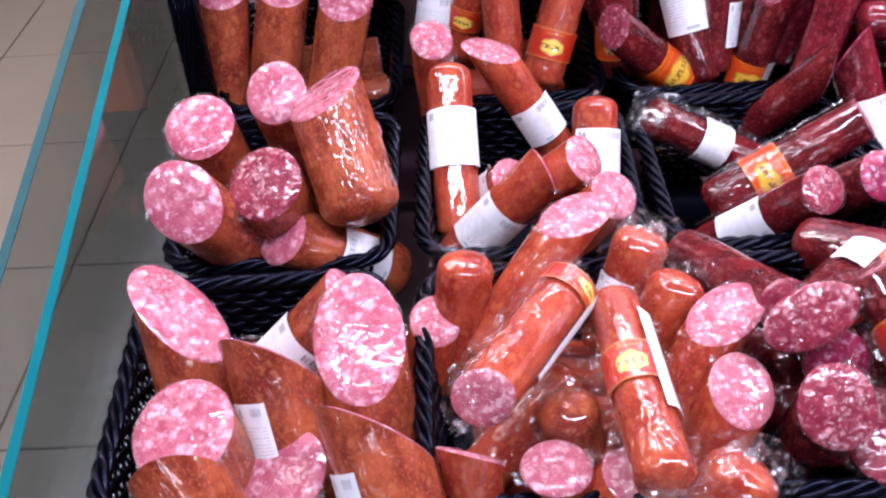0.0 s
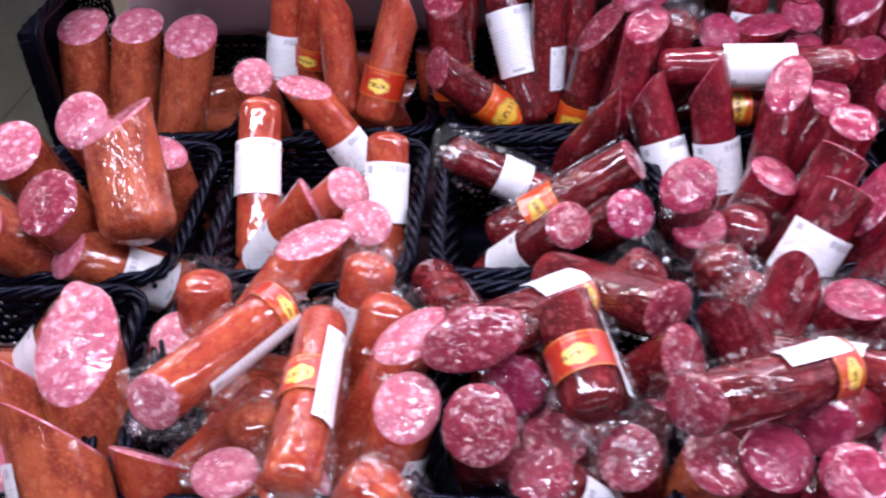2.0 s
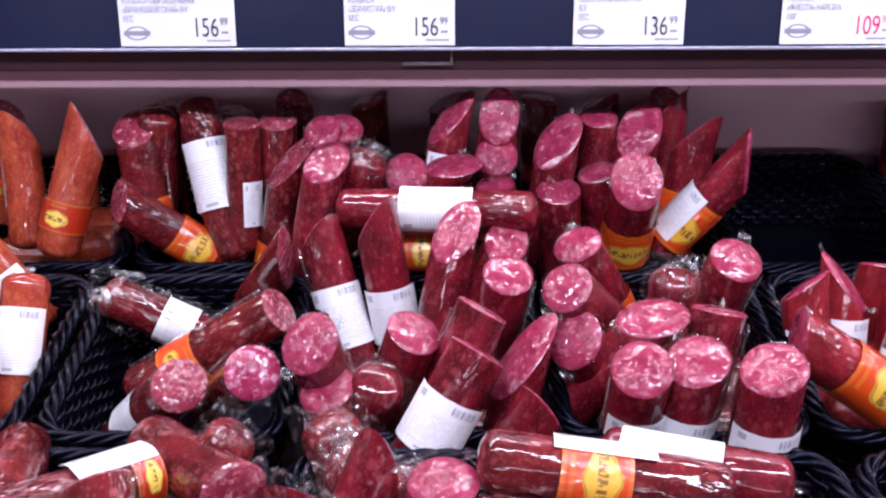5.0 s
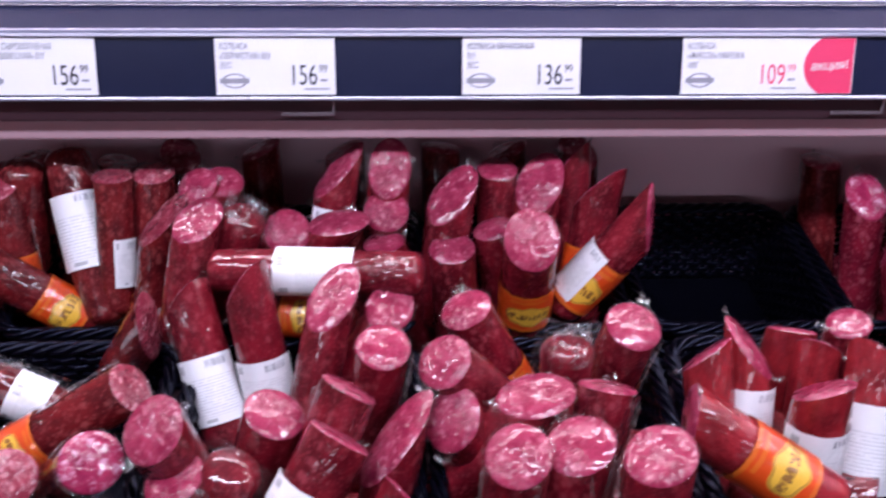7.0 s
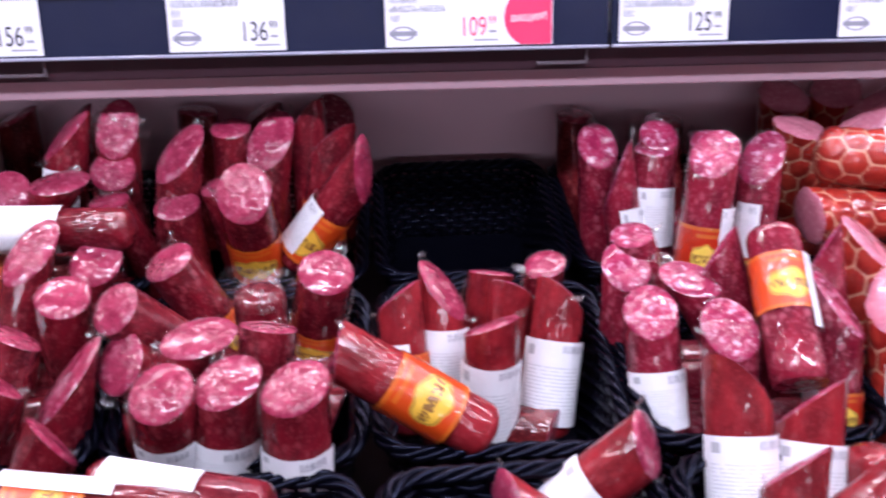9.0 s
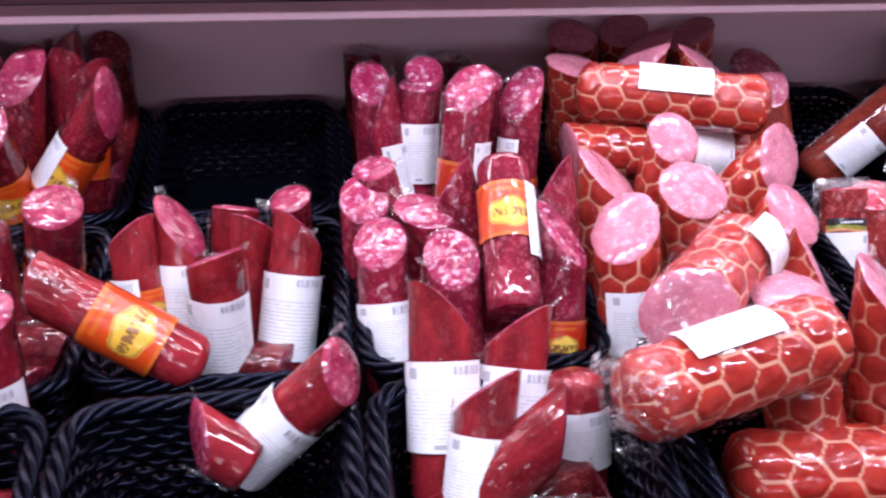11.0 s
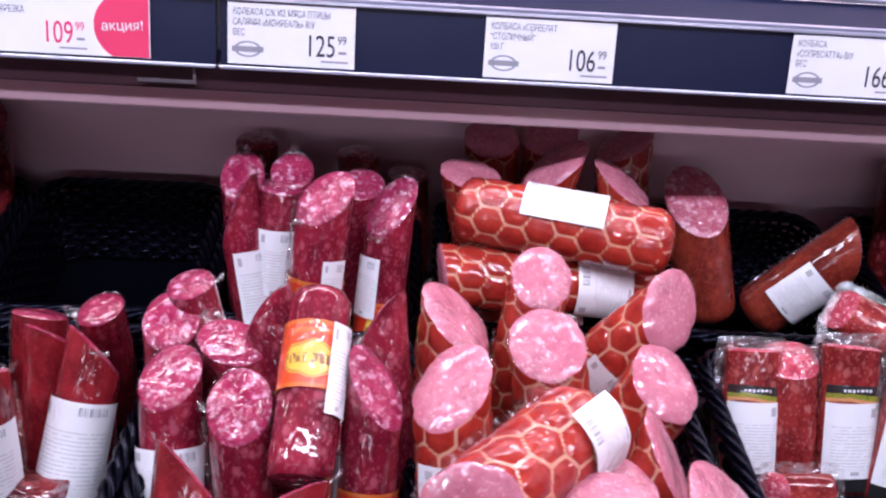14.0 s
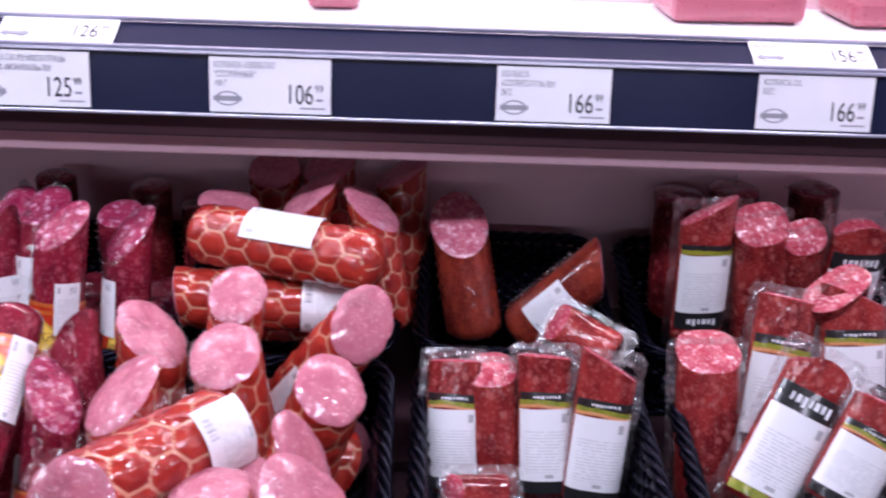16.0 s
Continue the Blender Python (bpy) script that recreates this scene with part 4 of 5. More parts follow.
# basket A3
stick("smoked", (0.206, 0.702, 1.098), (0.223, 0.648, 0.985), 0.0285, tilt=50, az=60)
stick("smoked", (0.221, 0.615, 1.080), (0.240, 0.617, 0.985), 0.0333, tilt=15)
stick("smoked", (0.329, 0.674, 1.095), (0.343, 0.621, 0.985), 0.0304, tilt=50)
stick("smoked", (0.279, 0.598, 1.050), (0.287, 0.597, 0.985), 0.0314)
stick("smoked", (0.343, 0.593, 1.091), (0.372, 0.521, 1.003), 0.0300, tilt=45, az=130, paper=(0.01, 0.062, -42.0, 40.0))
stick("smoked", (0.273, 0.662, 1.083), (0.293, 0.607, 0.985), 0.0310, tilt=45, az=140, paper=(0.012, 0.065, -28.0, 42.0))
stick("smoked", (0.318, 0.720, 1.085), (0.234, 0.717, 0.993), 0.0247, paper=(0.035, 0.09, 0.0, 140.0))
stick("smoked", (0.228, 0.578, 1.070), (0.274, 0.521, 0.985), 0.0285, tilt=45, az=180)

# basket B1
stick("orange", (0.382, 1.034, 1.125), (0.386, 1.069, 1.000), 0.0199)
stick("orange", (0.399, 1.169, 1.165), (0.380, 1.150, 1.055), 0.0195, paper=(0.05, 0.1, 0.0, 150.0))
stick("orange", (0.436, 1.152, 1.165), (0.405, 1.157, 1.044), 0.0195, badge=(0.06, 0.085, 0.0))
stick("orange", (0.450, 1.142, 1.150), (0.458, 1.094, 1.045), 0.0195, tilt=50, az=150)
stick("orange", (0.526, 1.125, 1.160), (0.489, 1.078, 1.045), 0.0209, badge=(0.07, 0.1, 0.0), head="cut", tilt=50, az=120)

# basket B2
stick("orange", (0.396, 0.997, 1.118), (0.400, 0.877, 1.010), 0.0204, head="round", paper=(0.045, 0.098, 0.0, 150.0))
stick("orange", (0.436, 1.016, 1.120), (0.502, 1.002, 1.015), 0.0195, tilt=45, az=60, paper=(0.06, 0.1, 0.0, 130.0))
stick("orange", (0.524, 0.951, 1.105), (0.518, 0.873, 1.007), 0.0195, head="round", paper=(0.03, 0.085, 10.0, 130.0))
stick("orange", (0.501, 0.853, 1.106), (0.414, 0.883, 1.014), 0.0204)
stick("orange", (0.468, 0.853, 1.095), (0.392, 0.865, 0.996), 0.0199, paper=(0.04, 0.09, 0.0, 140.0), tilt=40, az=150)
stick("orange", (0.520, 0.819, 1.095), (0.441, 0.818, 0.992), 0.0199, tilt=25)
stick("orange", (0.447, 0.907, 1.050), (0.415, 0.951, 0.990), 0.0199, paper=(0.0, 0.04, 0.0, 140.0))

# basket B3
stick("orange", (0.403, 0.747, 1.100), (0.390, 0.724, 0.985), 0.0207, head="round", fin=True)
stick("orange", (0.485, 0.776, 1.110), (0.406, 0.721, 1.023), 0.0203, tilt=50, az=-40)
stick("orange", (0.532, 0.760, 1.105), (0.500, 0.730, 0.985), 0.0203, head="round", paper=(0.034, 0.069, -40.0, 80.0), fin=True)
stick("orange", (0.551, 0.716, 1.100), (0.505, 0.684, 0.985), 0.0203, head="round", fin=True)
stick("orange", (0.408, 0.609, 1.104), (0.474, 0.710, 1.103), 0.0190, tilt=25, end="round", paper=(0.03, 0.12, -65.0, 45.0), badge=(0.098, 0.122, -20.0), fin=True)
stick("orange", (0.501, 0.707, 1.090), (0.507, 0.545, 1.094), 0.0180, head="round", fin=True, paper=(0.03, 0.115, 55.0, 50.0), badge=(0.06, 0.092, -10.0))
stick("orange", (0.570, 0.676, 1.100), (0.507, 0.616, 1.003), 0.0207, tilt=50, az=-40)
stick("orange", (0.569, 0.623, 1.085), (0.530, 0.592, 0.985), 0.0216, tilt=35, paper=(0.026, 0.077, 60.0, 60.0))
stick("smokedd", (0.462, 0.630, 1.075), (0.473, 0.623, 0.985), 0.0203, head="round", fin=True)
stick("orange", (0.398, 0.595, 1.067), (0.402, 0.571, 0.984), 0.0205, tilt=40, az=150)
stick("orange", (0.451, 0.589, 1.060), (0.480, 0.599, 0.985), 0.0207, fin=True)
stick("orange", (0.561, 0.568, 1.085), (0.502, 0.537, 0.985), 0.0225, head="round", fin=True)
stick("orange", (0.472, 0.668, 1.060), (0.383, 0.601, 1.004), 0.0176, head="round", fin=True)
stick("orange", (0.379, 0.723, 1.060), (0.361, 0.703, 0.985), 0.0189, tilt=30)
stick("orange", (0.498, 0.587, 1.050), (0.446, 0.564, 0.985), 0.0207)

# basket C1
stick("dark", (0.561, 1.083, 1.105), (0.652, 1.101, 1.021), 0.0203, tilt=25, az=-60, band=(0.06, 0.105, 0.0))
stick("dark", (0.623, 1.172, 1.176), (0.663, 1.095, 1.029), 0.0215, head="round", paper=(0.045, 0.115, 0.0, 200.0))
stick("dark", (0.567, 1.142, 1.155), (0.577, 1.116, 1.028), 0.0212, tilt=35, band=(0.069, 0.104, 0.0))
stick("dark", (0.728, 1.096, 1.140), (0.700, 1.091, 1.018), 0.0189, tilt=55, az=-60, paper=(0.08, 0.11, 50.0, 40.0), band=(0.085, 0.115, 0.0))
stick("dark", (0.709, 1.149, 1.160), (0.705, 1.118, 1.034), 0.0189, tilt=20)
stick("dark", (0.677, 1.131, 1.165), (0.673, 1.100, 1.039), 0.0180, tilt=10, paper=(0.055, 0.1, 40.0, 60.0))
stick("dark", (0.588, 1.155, 1.170), (0.573, 1.158, 1.051), 0.0198, head="round")

# basket C2
stick("dark", (0.574, 0.972, 1.072), (0.685, 0.965, 1.015), 0.0185, head="round", paper=(0.055, 0.085, 0.0, 160.0), fin=True)
stick("dark", (0.743, 0.905, 1.098), (0.617, 0.888, 1.025), 0.0198, tilt=10, band=(0.072, 0.105, 10.0))
stick("dark", (0.736, 0.986, 1.098), (0.674, 1.029, 0.998), 0.0189, tilt=60, az=120)
stick("dark", (0.683, 0.819, 1.090), (0.611, 0.863, 0.998), 0.0194, tilt=20, paper=(0.045, 0.09, 0.0, 150.0))
stick("plumd", (0.734, 0.834, 1.090), (0.667, 0.894, 0.996), 0.0207, tilt=15)

# basket C3
stick("dark", (0.613, 0.648, 1.121), (0.687, 0.737, 1.083), 0.0200, tilt=57, az=0, badge=(0.095, 0.12, 0.0), paper=(0.06, 0.115, 62.0, 60.0))
stick("dark", (0.670, 0.693, 1.115), (0.693, 0.613, 1.085), 0.0208, head="cut", end="round", paper=(0.02, 0.12, 80.0, 24.0), fin=True, badge=(0.036, 0.062, 0.0))
stick("plumd", (0.638, 0.650, 1.077), (0.667, 0.761, 1.015), 0.0216)
stick("dark", (0.617, 0.598, 1.095), (0.624, 0.635, 0.985), 0.0234)
stick("dark", (0.746, 0.705, 1.096), (0.663, 0.797, 1.057), 0.0216)
stick("dark", (0.750, 0.659, 1.095), (0.686, 0.702, 0.990), 0.0212)
stick("dark", (0.743, 0.748, 1.108), (0.658, 0.739, 1.017), 0.0180, head="round", paper=(0.035, 0.075, -20.0, 110.0), badge=(0.08, 0.11, 0.0), fin=True)
stick("dark", (0.665, 0.628, 1.050), (0.676, 0.637, 0.985), 0.0216, fin=True)
stick("dark", (0.711, 0.603, 1.060), (0.729, 0.612, 0.985), 0.0207, fin=True)
stick("dark", (0.703, 0.712, 1.040), (0.727, 0.707, 0.985), 0.0198, head="round", band=(0.02, 0.05, 0.0))
stick("dark", (0.746, 0.659, 1.060), (0.720, 0.653, 0.985), 0.0198)
stick("dark", (0.610, 0.679, 1.100), (0.571, 0.795, 1.057), 0.0193)
stick("dark", (0.648, 0.658, 1.050), (0.665, 0.662, 0.985), 0.0198, fin=True)
stick("dark", (0.654, 0.589, 1.060), (0.720, 0.597, 0.985), 0.0198, paper=(0.02, 0.06, 0.0, 120.0), fin=True)
stick("dark", (0.800, 0.751, 1.080), (0.901, 0.756, 0.998), 0.0198, head="round", fin=True)

# basket D1
stick("crimson", (0.777, 1.034, 1.122), (0.959, 1.017, 1.127), 0.0185, head="round", end="round", paper=(0.06, 0.125, 0.0, 150.0))
stick("crimson", (0.768, 1.056, 1.158), (0.741, 1.032, 1.033), 0.0198, tilt=40, az=-20)
stick("crimson", (0.758, 1.109, 1.165), (0.813, 1.145, 1.053), 0.0180, tilt=20)
stick("crimson", (0.779, 1.119, 1.165), (0.731, 1.104, 1.045), 0.0180, tilt=25)
stick("crimson", (0.806, 1.071, 1.160), (0.765, 1.087, 1.038), 0.0198, head="round", fin=True)
stick("crimson", (0.840, 1.069, 1.140), (0.863, 1.131, 1.028), 0.0198)
stick("crimson", (0.884, 1.075, 1.145), (0.803, 1.085, 1.044), 0.0193, tilt=45, az=-60)
stick("crimson", (0.925, 1.097, 1.145), (0.916, 1.157, 1.030), 0.0203)
stick("crimson", (0.928, 1.124, 1.175), (0.917, 1.111, 1.046), 0.0193, tilt=50, fin=True)
stick("crimson", (0.882, 1.129, 1.172), (0.862, 1.097, 1.048), 0.0193, tilt=55, az=-60, paper=(0.034, 0.089, 0.0, 100.0))
stick("crimson", (0.923, 1.075, 1.125), (0.960, 1.095, 1.002), 0.0180)

# basket D2
stick("crimson", (0.766, 1.003, 1.110), (0.799, 0.945, 1.005), 0.0198, tilt=40, az=-125, paper=(0.045, 0.1, 0.0, 150.0))
stick("crimson", (0.817, 0.990, 1.130), (0.838, 0.959, 1.011), 0.0198, tilt=50, az=-125, paper=(0.055, 0.105, 0.0, 150.0))
stick("crimson", (0.886, 0.977, 1.130), (0.860, 0.924, 1.014), 0.0189, tilt=55, az=-20)
stick("crimson", (0.930, 0.992, 1.110), (0.868, 0.972, 0.997), 0.0189, tilt=40)
stick("crimson", (0.927, 0.916, 1.124), (0.911, 0.940, 0.997), 0.0202, tilt=10)
stick("crimson", (0.905, 0.867, 1.123), (0.859, 0.853, 1.002), 0.0207, tilt=22, az=160)
stick("crimson", (0.853, 0.864, 1.105), (0.817, 0.877, 0.985), 0.0216)
stick("crimson", (0.900, 0.832, 1.110), (0.838, 0.789, 1.004), 0.0224, paper=(0.034, 0.079, 0.0, 160.0), tilt=12, az=170)
stick("crimson", (0.831, 0.829, 1.090), (0.790, 0.854, 0.985), 0.0207, head="round", fin=True)
stick("crimson", (0.778, 0.836, 1.115), (0.791, 0.888, 0.997), 0.0224)
stick("crimson", (0.789, 0.827, 1.080), (0.801, 0.850, 0.985), 0.0211)
stick("crimson", (0.937, 0.861, 1.085), (0.918, 0.825, 0.985), 0.0202, tilt=60, az=-60)
stick("dark", (0.827, 1.027, 1.080), (0.904, 1.025, 1.080), 0.0170, band=(0.01, 0.04, 0.0))

# basket D3
stick("dark", (0.795, 0.783, 1.090), (0.816, 0.773, 0.985), 0.0216, head="round", fin=True)
stick("crimson", (0.833, 0.720, 1.100), (0.783, 0.666, 0.993), 0.0203, tilt=55, az=150, fin=True)
stick("crimson", (0.790, 0.694, 1.090), (0.850, 0.637, 0.990), 0.0203, tilt=55, az=150, fin=True)
stick("crimson", (0.876, 0.711, 1.100), (0.835, 0.738, 0.985), 0.0212, fin=True)
stick("dark", (0.744, 0.586, 1.125), (0.852, 0.650, 1.095), 0.0188, tilt=20, badge=(0.095, 0.12, 0.0), fin=True, paper=(0.06, 0.115, 65.0, 50.0))
stick("crimson", (0.828, 0.612, 1.081), (0.920, 0.693, 1.037), 0.0203)
stick("smokedd", (0.764, 0.592, 1.070), (0.745, 0.603, 0.985), 0.0225)
stick("crimson", (0.798, 0.591, 1.075), (0.789, 0.602, 0.985), 0.0225)
stick("crimson", (0.837, 0.568, 1.085), (0.848, 0.574, 0.985), 0.0212)
stick("crimson", (0.887, 0.604, 1.055), (0.875, 0.607, 0.985), 0.0221)
stick("plum", (0.921, 0.607, 1.060), (0.952, 0.616, 0.985), 0.0234)
stick("crimson", (0.872, 0.636, 1.040), (0.866, 0.630, 0.985), 0.0189, paper=(0.01, 0.05, 0.0, 120.0))
stick("dark", (0.904, 0.725, 1.050), (1.023, 0.765, 1.050), 0.0168)

# basket E1
stick("crimson", (0.984, 1.110, 1.155), (0.969, 1.088, 1.028), 0.0212, tilt=50, az=-40)
stick("crimson", (1.065, 1.127, 1.158), (1.047, 1.108, 1.031), 0.0212, tilt=50, az=-20)
stick("crimson", (1.049, 1.042, 1.145), (1.051, 1.081, 1.025), 0.0235, tilt=32, band=(0.05, 0.095, 0.0))
stick("crimson", (1.122, 1.131, 1.150), (1.102, 1.102, 1.025), 0.0207, tilt=50, az=-125, band=(0.054, 0.089, 0.0))
stick("crimson", (1.152, 1.062, 1.155), (1.080, 1.072, 1.055), 0.0203, az=90, tilt=50, band=(0.05, 0.105, 0.0), paper=(0.045, 0.1, -50.0, 95.0))
stick("crimson", (0.983, 1.073, 1.120), (0.992, 1.062, 0.991), 0.0207, tilt=15)
stick("crimson", (1.021, 1.091, 1.130), (1.037, 1.096, 1.001), 0.0189)
stick("crimson", (1.027, 1.143, 1.165), (1.028, 1.112, 1.039), 0.0189, tilt=20)
stick("crimson", (1.097, 1.156, 1.165), (1.102, 1.125, 1.039), 0.0189, tilt=50, az=-120)

# basket E2
stick("crimson", (0.991, 0.985, 1.112), (1.051, 0.981, 0.997), 0.0216, tilt=12, band=(0.06, 0.1, 0.0))
stick("crimson", (0.971, 0.894, 1.126), (1.053, 0.920, 1.029), 0.0207, tilt=15)
stick("crimson", (1.068, 0.945, 1.110), (1.068, 0.932, 0.985), 0.0207, head="round", fin=True)
stick("crimson", (1.121, 0.957, 1.113), (1.096, 0.979, 0.987), 0.0224, tilt=12, band=(0.054, 0.089, 0.0))
stick("crimson", (1.034, 0.868, 1.115), (0.964, 0.872, 1.005), 0.0216, tilt=40, az=-60)
stick("crimson", (1.084, 0.870, 1.120), (1.065, 0.847, 0.994), 0.0207, tilt=15, az=180)
stick("crimson", (0.976, 0.866, 1.097), (1.033, 0.901, 0.986), 0.0224)
stick("crimson", (1.017, 0.813, 1.109), (1.013, 0.828, 0.985), 0.0216, paper=(0.034, 0.079, 0.0, 120.0), tilt=20, az=-20)
stick("crimson", (1.059, 0.825, 1.107), (1.044, 0.814, 0.985), 0.0228, paper=(0.039, 0.079, 0.0, 150.0), tilt=25, az=-40)
stick("crimson", (1.107, 0.805, 1.115), (1.103, 0.797, 0.996), 0.0228, paper=(0.039, 0.079, 0.0, 150.0), tilt=22, az=-40)

# basket E3
stick("dark", (0.897, 0.724, 1.108), (1.059, 0.715, 1.085), 0.0205, head="round", end="round", paper=(0.045, 0.11, 65.0, 40.0), band=(0.05, 0.095, 0.0))
stick("dark", (0.910, 0.631, 1.090), (0.803, 0.692, 1.066), 0.0188, head="round", paper=(0.05, 0.08, -40.0, 90.0), fin=True)
stick("dark", (0.929, 0.637, 1.085), (0.983, 0.625, 0.985), 0.0193, head="round", fin=True)
stick("crimson", (0.971, 0.689, 1.065), (1.027, 0.682, 0.985), 0.0198)
stick("dark", (0.963, 0.595, 1.100), (0.930, 0.699, 1.039), 0.0212, head="round", paper=(0.055, 0.09, 0.0, 140.0), fin=True)
stick("plum", (0.995, 0.653, 1.090), (0.992, 0.688, 0.985), 0.0238)
stick("crimson", (1.052, 0.665, 1.085), (1.049, 0.668, 0.985), 0.0221, fin=True)
stick("plumd", (1.019, 0.615, 1.050), (1.018, 0.622, 0.985), 0.0234)
stick("crimson", (0.964, 0.607, 1.035), (0.956, 0.603, 0.985), 0.0221)
stick("crimson", (0.944, 0.800, 1.083), (0.895, 0.789, 0.985), 0.0207, tilt=40, az=150)
stick("crimson", (1.048, 0.660, 1.050), (1.079, 0.647, 0.985), 0.0207)
stick("crimson", (1.098, 0.716, 1.090), (0.980, 0.756, 1.083), 0.0192, head="round", paper=(0.045, 0.11, 0.0, 150.0))

# basket F2
stick("ruby", (1.179, 0.947, 1.093), (1.187, 0.904, 0.985), 0.0194, tilt=35, az=-115, paper=(0.034, 0.069, -30.0, 80.0), band=(0.044, 0.079, 40.0))
stick("ruby", (1.215, 0.957, 1.092), (1.212, 0.918, 0.985), 0.0194, paper=(0.029, 0.089, 0.0, 140.0), tilt=50, az=60)
stick("crimson", (1.303, 0.978, 1.100), (1.303, 0.997, 0.985), 0.0172)
stick("ruby", (1.248, 0.890, 1.100), (1.247, 0.880, 0.990), 0.0211, tilt=30, az=-140, paper=(0.026, 0.1, 0.0, 170.0))
stick("ruby", (1.309, 0.939, 1.090), (1.292, 0.886, 0.990), 0.0207, tilt=40, az=125, paper=(0.032, 0.1, 0.0, 170.0))
stick("ruby", (1.136, 0.843, 1.115), (1.241, 0.822, 1.050), 0.0216, tilt=25, az=-120, band=(0.038, 0.092, 10.0))
stick("ruby", (1.258, 0.980, 1.092), (1.245, 0.965, 0.984), 0.0198, tilt=20, az=180)
stick("ruby", (1.272, 0.959, 1.087), (1.265, 0.933, 0.985), 0.0189, tilt=35, az=150)

# basket F3
stick("ruby", (1.337, 0.769, 1.084), (1.261, 0.766, 1.009), 0.0212, tilt=25, az=60, paper=(0.04, 0.11, 0.0, 175.0))
stick("ruby", (1.244, 0.753, 1.050), (1.274, 0.744, 1.030), 0.0196, tilt=40, az=-60, end="cut")

# basket G1
stick("plum", (1.381, 1.145, 1.135), (1.388, 1.120, 1.008), 0.0193, tilt=45)
stick("plum", (1.388, 1.087, 1.128), (1.411, 1.046, 1.007), 0.0185, tilt=60, az=-110, paper=(0.029, 0.089, 20.0, 90.0))
stick("plum", (1.423, 1.098, 1.150), (1.420, 1.058, 1.026), 0.0185, tilt=15, paper=(0.034, 0.089, 0.0, 110.0))
stick("plum", (1.462, 1.046, 1.167), (1.450, 1.015, 1.041), 0.0212, tilt=42, az=-30, paper=(0.044, 0.089, 40.0, 50.0), badge=(0.062, 0.112, -10.0))
stick("plum", (1.513, 1.063, 1.154), (1.504, 1.031, 1.028), 0.0193, tilt=50, az=-40, paper=(0.039, 0.089, -40.0, 60.0), badge=(0.075, 0.115, 0.0))
stick("plum", (1.429, 1.107, 1.160), (1.431, 1.089, 1.031), 0.0180, tilt=30)
stick("plum", (1.486, 1.120, 1.145), (1.488, 1.104, 1.033), 0.0205, tilt=20)

# basket G2
stick("plum", (1.372, 0.898, 1.102), (1.378, 0.843, 0.995), 0.0208, paper=(0.044, 0.089, 0.0, 150.0), tilt=42, az=-10)
stick("plum", (1.409, 0.922, 1.115), (1.475, 0.896, 1.006), 0.0198, tilt=40, az=40)
stick("plum", (1.433, 0.935, 1.130), (1.467, 0.891, 1.012), 0.0189, tilt=45, az=-125)
stick("plum", (1.423, 0.866, 1.105), (1.433, 0.828, 0.985), 0.0207, tilt=42)
stick("plum", (1.470, 0.931, 1.155), (1.465, 0.826, 1.082), 0.0205, head="round", end="cut", band=(0.03, 0.075, 0.0), paper=(0.03, 0.09, 55.0, 50.0))
stick("plum", (1.510, 0.921, 1.130), (1.525, 0.873, 1.010), 0.0189, tilt=55, az=-125)
stick("plum", (1.509, 0.878, 1.115), (1.502, 0.821, 0.998), 0.0194, tilt=52, az=50, paper=(0.044, 0.089, -80.0, 50.0), badge=(0.064, 0.099, 0.0))
stick("plum", (1.372, 0.970, 1.130), (1.406, 0.932, 1.010), 0.0176, tilt=20)
stick("plum", (1.363, 0.945, 1.115), (1.365, 0.929, 0.993), 0.0198, tilt=35)

# basket G3
stick("ruby", (1.407, 0.800, 1.100), (1.403, 0.725, 0.994), 0.0229, tilt=48, az=118, paper=(0.029, 0.089, 0.0, 170.0))
stick("ruby", (1.461, 0.800, 1.086), (1.443, 0.730, 0.985), 0.0229, tilt=40, az=-118, paper=(0.026, 0.084, 0.0, 170.0))
stick("ruby", (1.496, 0.773, 1.070), (1.500, 0.735, 0.985), 0.0203, head="round", paper=(0.026, 0.067, 0.0, 150.0))
stick("ruby", (1.431, 0.748, 1.075), (1.415, 0.692, 0.985), 0.0212, paper=(0.026, 0.077, 0.0, 160.0), tilt=40, az=-120)
stick("ruby", (1.471, 0.715, 1.070), (1.388, 0.707, 0.985), 0.0212, tilt=50, az=100)

# basket H1
stick("net", (1.581, 1.141, 1.150), (1.604, 1.177, 1.027), 0.0254)
stick("net", (1.657, 1.156, 1.155), (1.629, 1.141, 1.029), 0.0226, tilt=50, az=-60)
stick("net", (1.716, 1.142, 1.148), (1.736, 1.120, 1.029), 0.0226, tilt=45, az=60)
stick("net", (1.565, 1.072, 1.153), (1.733, 1.023, 1.151), 0.0264, head="round", end="round", paper=(0.055, 0.12, 38.0, 80.0))
stick("net", (1.557, 1.040, 1.105), (1.734, 1.050, 1.095), 0.0254, head="cut", end="round", paper=(0.105, 0.15, -10.0, 110.0))

# basket H2
stick("net", (1.623, 0.967, 1.150), (1.606, 0.955, 1.022), 0.0216, tilt=35)
stick("net", (1.562, 0.941, 1.129), (1.553, 0.914, 0.987), 0.0254, tilt=38, az=60)
stick("net", (1.558, 0.876, 1.119), (1.567, 0.835, 1.003), 0.0254, tilt=42, paper=(0.044, 0.094, 0.0, 110.0), az=-35)
stick("net", (1.623, 0.912, 1.130), (1.642, 0.898, 1.002), 0.0262, tilt=28, az=0)
stick("net", (1.720, 0.965, 1.128), (1.645, 0.982, 1.023), 0.0254, tilt=38, az=30, paper=(0.055, 0.1, 10.0, 80.0))
stick("net", (1.702, 0.894, 1.115), (1.661, 0.902, 0.992), 0.0264, tilt=22, az=30)
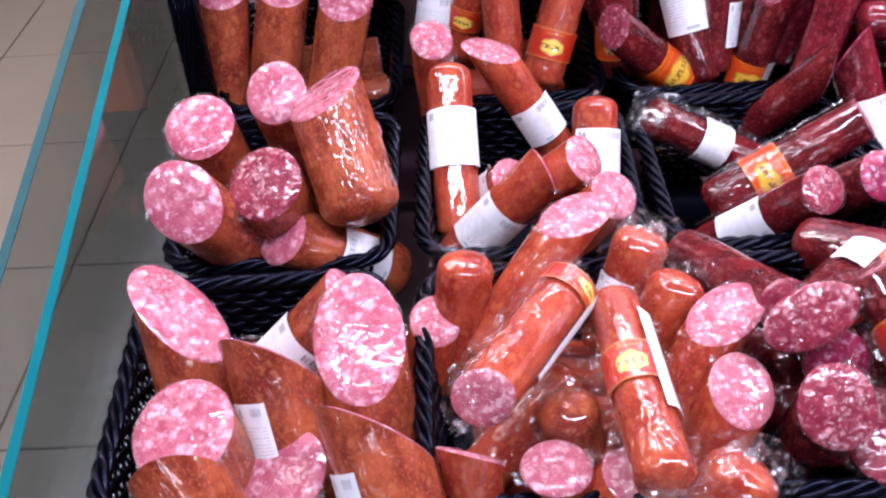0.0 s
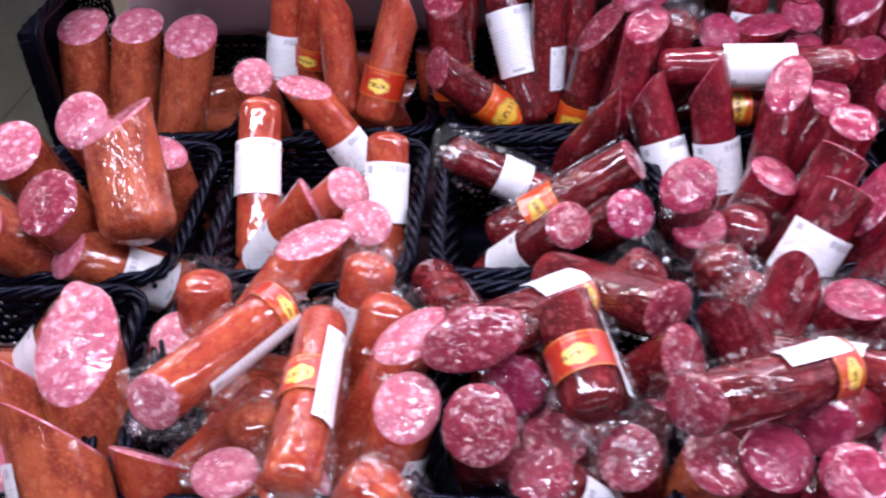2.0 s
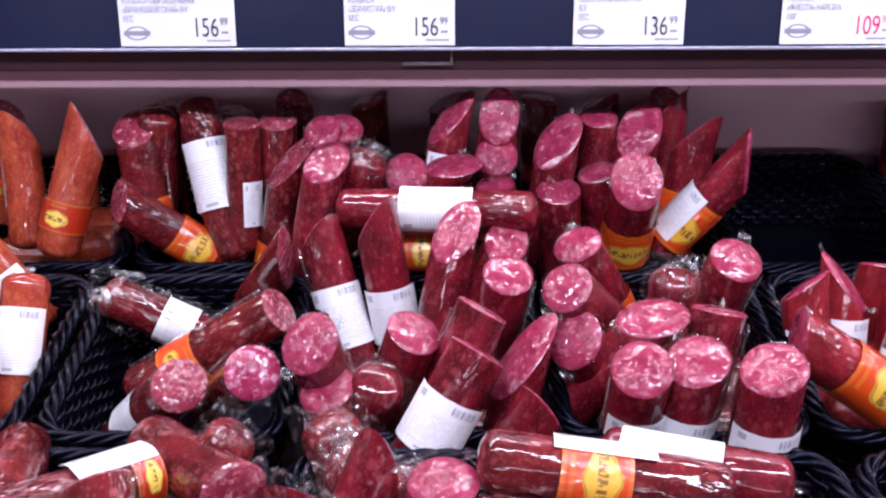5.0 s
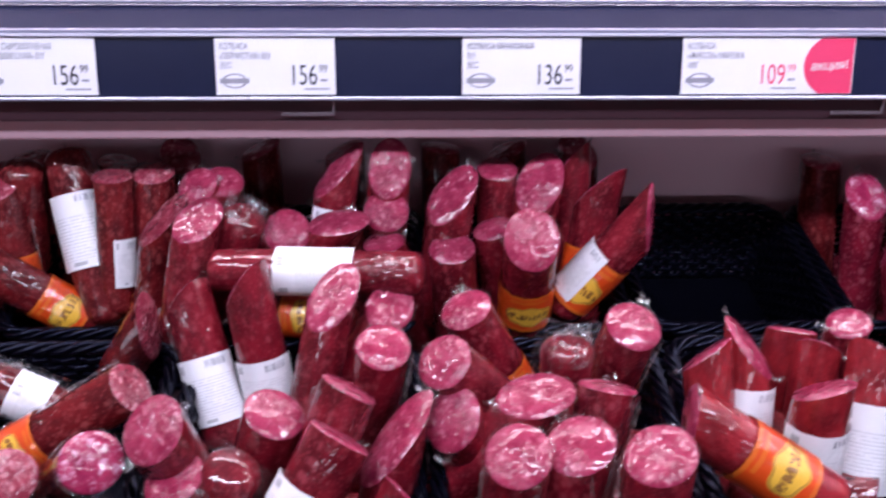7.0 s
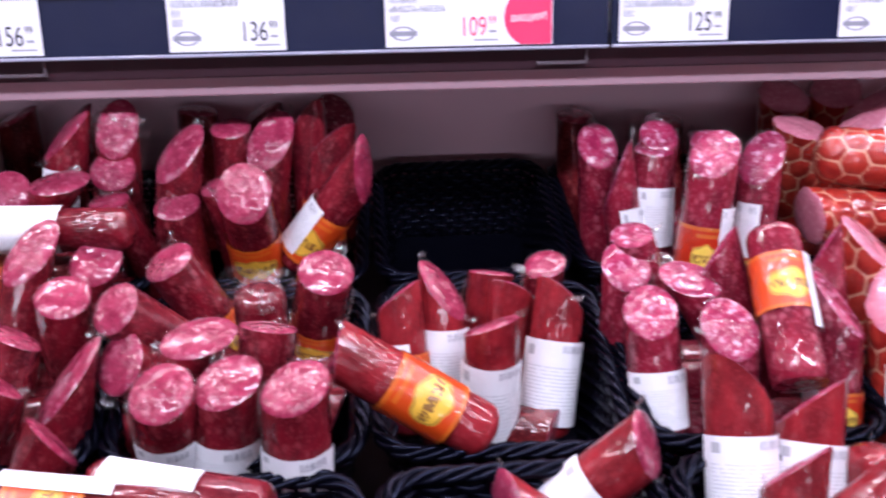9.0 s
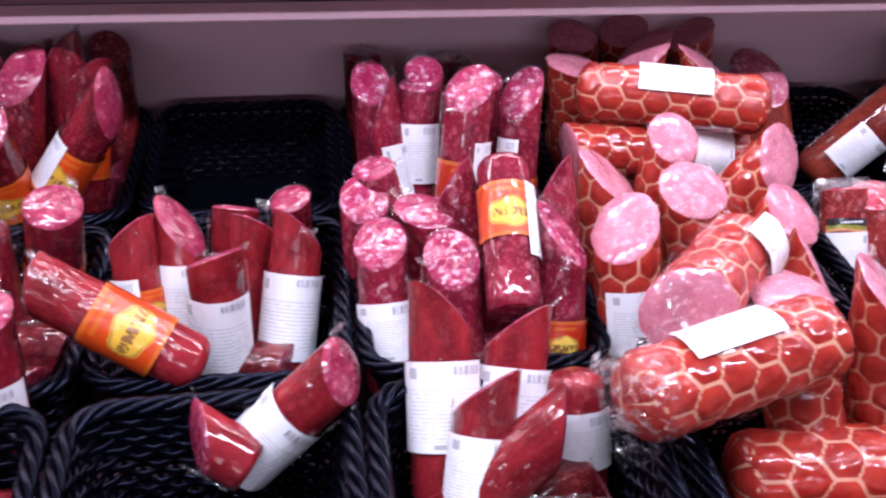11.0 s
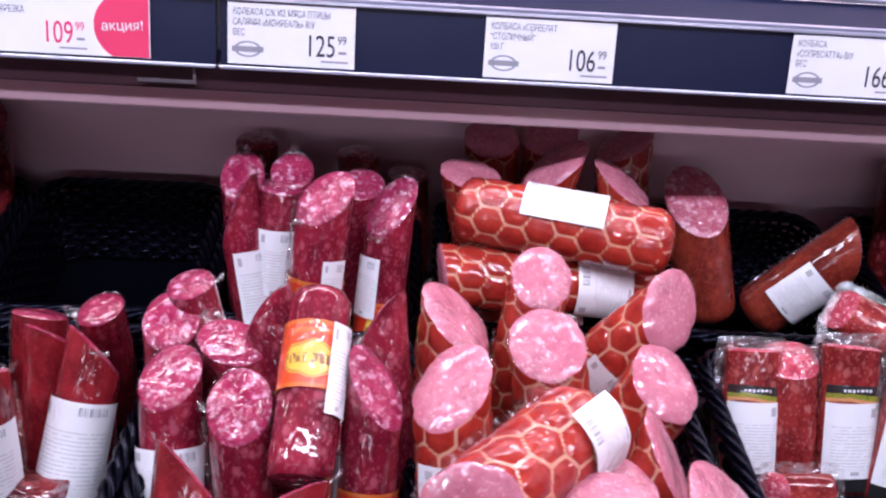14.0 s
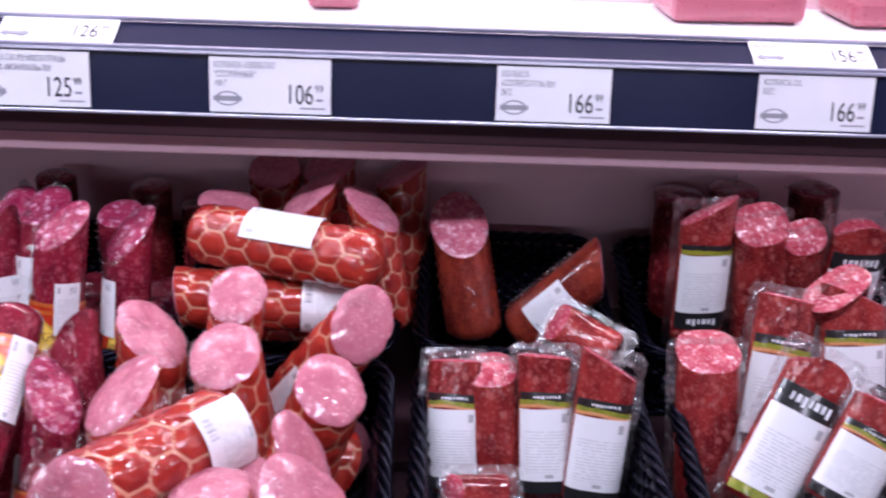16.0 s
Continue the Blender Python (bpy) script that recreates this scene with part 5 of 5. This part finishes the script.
stick("net", (1.564, 0.759, 1.123), (1.643, 0.846, 1.121), 0.0282, head="cut", end="round", fin=True, tilt=30, az=0, paper=(0.078, 0.118, -18.0, 95.0))
stick("net", (1.690, 0.829, 1.106), (1.662, 0.821, 0.995), 0.0240, tilt=45, az=80)

# basket H3
stick("net", (1.502, 0.689, 1.110), (1.648, 0.739, 1.112), 0.0285, head="round", end="cut", fin=True, paper=(0.04, 0.11, 58.0, 55.0))
stick("net", (1.641, 0.770, 1.122), (1.664, 0.730, 1.000), 0.0259, tilt=18, az=0)
stick("net", (1.706, 0.755, 1.126), (1.722, 0.751, 1.004), 0.0264, tilt=50, az=60)
stick("net", (1.647, 0.800, 1.101), (1.671, 0.796, 0.985), 0.0298)
stick("net", (1.773, 0.767, 1.050), (1.773, 0.754, 0.985), 0.0298)

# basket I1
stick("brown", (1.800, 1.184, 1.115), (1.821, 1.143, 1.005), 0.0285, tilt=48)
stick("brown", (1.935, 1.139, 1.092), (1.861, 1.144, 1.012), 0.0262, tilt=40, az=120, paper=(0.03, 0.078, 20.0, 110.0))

# basket I2
flat_pack((1.794, 0.973, 1.090), (1.794, 0.928, 0.995), 0.043, "a")
meat_bar((1.823, 0.970, 1.085), (1.829, 0.929, 0.985), 0.042)
flat_pack((1.866, 0.968, 1.100), (1.870, 0.926, 0.995), 0.044, "a", -0.1)
flat_pack((1.915, 0.952, 1.105), (1.904, 0.917, 0.995), 0.046, "a", -0.5)
meat_bar((1.883, 1.030, 1.096), (1.929, 0.998, 1.085), 0.036)
meat_bar((1.793, 0.883, 1.030), (1.836, 0.884, 1.030), 0.03)

# basket J1
flat_pack((2.025, 1.112, 1.170), (2.031, 1.108, 1.035), 0.05, "b", 0.55)
meat_bar((2.073, 1.106, 1.160), (2.095, 1.119, 1.030), 0.05)
meat_bar((2.114, 1.103, 1.150), (2.131, 1.131, 1.050), 0.04)
flat_pack((2.167, 1.105, 1.165), (2.168, 1.117, 1.040), 0.052, "c")

# basket J2
meat_bar((1.999, 0.975, 1.105), (2.004, 0.932, 0.985), 0.052)
flat_pack((2.079, 1.030, 1.125), (2.063, 0.981, 1.000), 0.052, "a", -0.08)
flat_pack((2.134, 1.030, 1.130), (2.141, 0.990, 1.020), 0.056, "a", -0.45)
flat_pack((2.072, 0.926, 1.130), (2.020, 0.882, 1.030), 0.052, "c")
flat_pack((2.111, 0.898, 1.110), (2.075, 0.872, 1.040), 0.05, "a")
meat_bar((2.118, 1.030, 1.137), (2.147, 1.074, 1.060), 0.06, 0.0, -0.3)

# the lower layer in the well-filled baskets
rnd = random.Random(5)
for code, kind, r, count in (("A1", "smoked", 0.028, 2), ("A3", "smoked", 0.030, 2), ("B1", "orange", 0.021, 4), ("B3", "orange", 0.022, 5), ("C1", "dark", 0.022, 4), ("C3", "dark", 0.023, 5), ("D1", "crimson", 0.021, 5), ("D2", "crimson", 0.023, 4), ("D3", "crimson", 0.023, 5), ("E1", "crimson", 0.022, 4), ("E2", "crimson", 0.024, 4), ("E3", "crimson", 0.024, 5), ("F2", "dark", 0.023, 2), ("G1", "plum", 0.021, 4), ("G2", "plum", 0.024, 3), ("G3", "dark", 0.023, 3), ("H1", "net", 0.027, 2), ("H2", "net", 0.028, 3), ("H3", "net", 0.030, 2)):
    cx, cy = COLUMN[code[0]], ROW[int(code[1])]
    for n in range(count):
        a = rnd.uniform(-0.5, 0.5)
        y = cy - 0.062 + 0.124 * (n + 0.5) / count
        half = 0.058
        dx, dy = half * math.cos(a), half * math.sin(a) * 0.4
        z = 0.976 + r + 0.010 * (n % 2)
        x = cx + rnd.uniform(-0.012, 0.012)
        stick(kind, (x + dx, y + dy, z + 0.004), (x - dx, y - dy, z), r, tilt=rnd.uniform(0, 40), az=rnd.uniform(-180, 180))

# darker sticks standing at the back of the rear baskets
# the shelf's shade is put into the skin: dark instead of crimson and plum
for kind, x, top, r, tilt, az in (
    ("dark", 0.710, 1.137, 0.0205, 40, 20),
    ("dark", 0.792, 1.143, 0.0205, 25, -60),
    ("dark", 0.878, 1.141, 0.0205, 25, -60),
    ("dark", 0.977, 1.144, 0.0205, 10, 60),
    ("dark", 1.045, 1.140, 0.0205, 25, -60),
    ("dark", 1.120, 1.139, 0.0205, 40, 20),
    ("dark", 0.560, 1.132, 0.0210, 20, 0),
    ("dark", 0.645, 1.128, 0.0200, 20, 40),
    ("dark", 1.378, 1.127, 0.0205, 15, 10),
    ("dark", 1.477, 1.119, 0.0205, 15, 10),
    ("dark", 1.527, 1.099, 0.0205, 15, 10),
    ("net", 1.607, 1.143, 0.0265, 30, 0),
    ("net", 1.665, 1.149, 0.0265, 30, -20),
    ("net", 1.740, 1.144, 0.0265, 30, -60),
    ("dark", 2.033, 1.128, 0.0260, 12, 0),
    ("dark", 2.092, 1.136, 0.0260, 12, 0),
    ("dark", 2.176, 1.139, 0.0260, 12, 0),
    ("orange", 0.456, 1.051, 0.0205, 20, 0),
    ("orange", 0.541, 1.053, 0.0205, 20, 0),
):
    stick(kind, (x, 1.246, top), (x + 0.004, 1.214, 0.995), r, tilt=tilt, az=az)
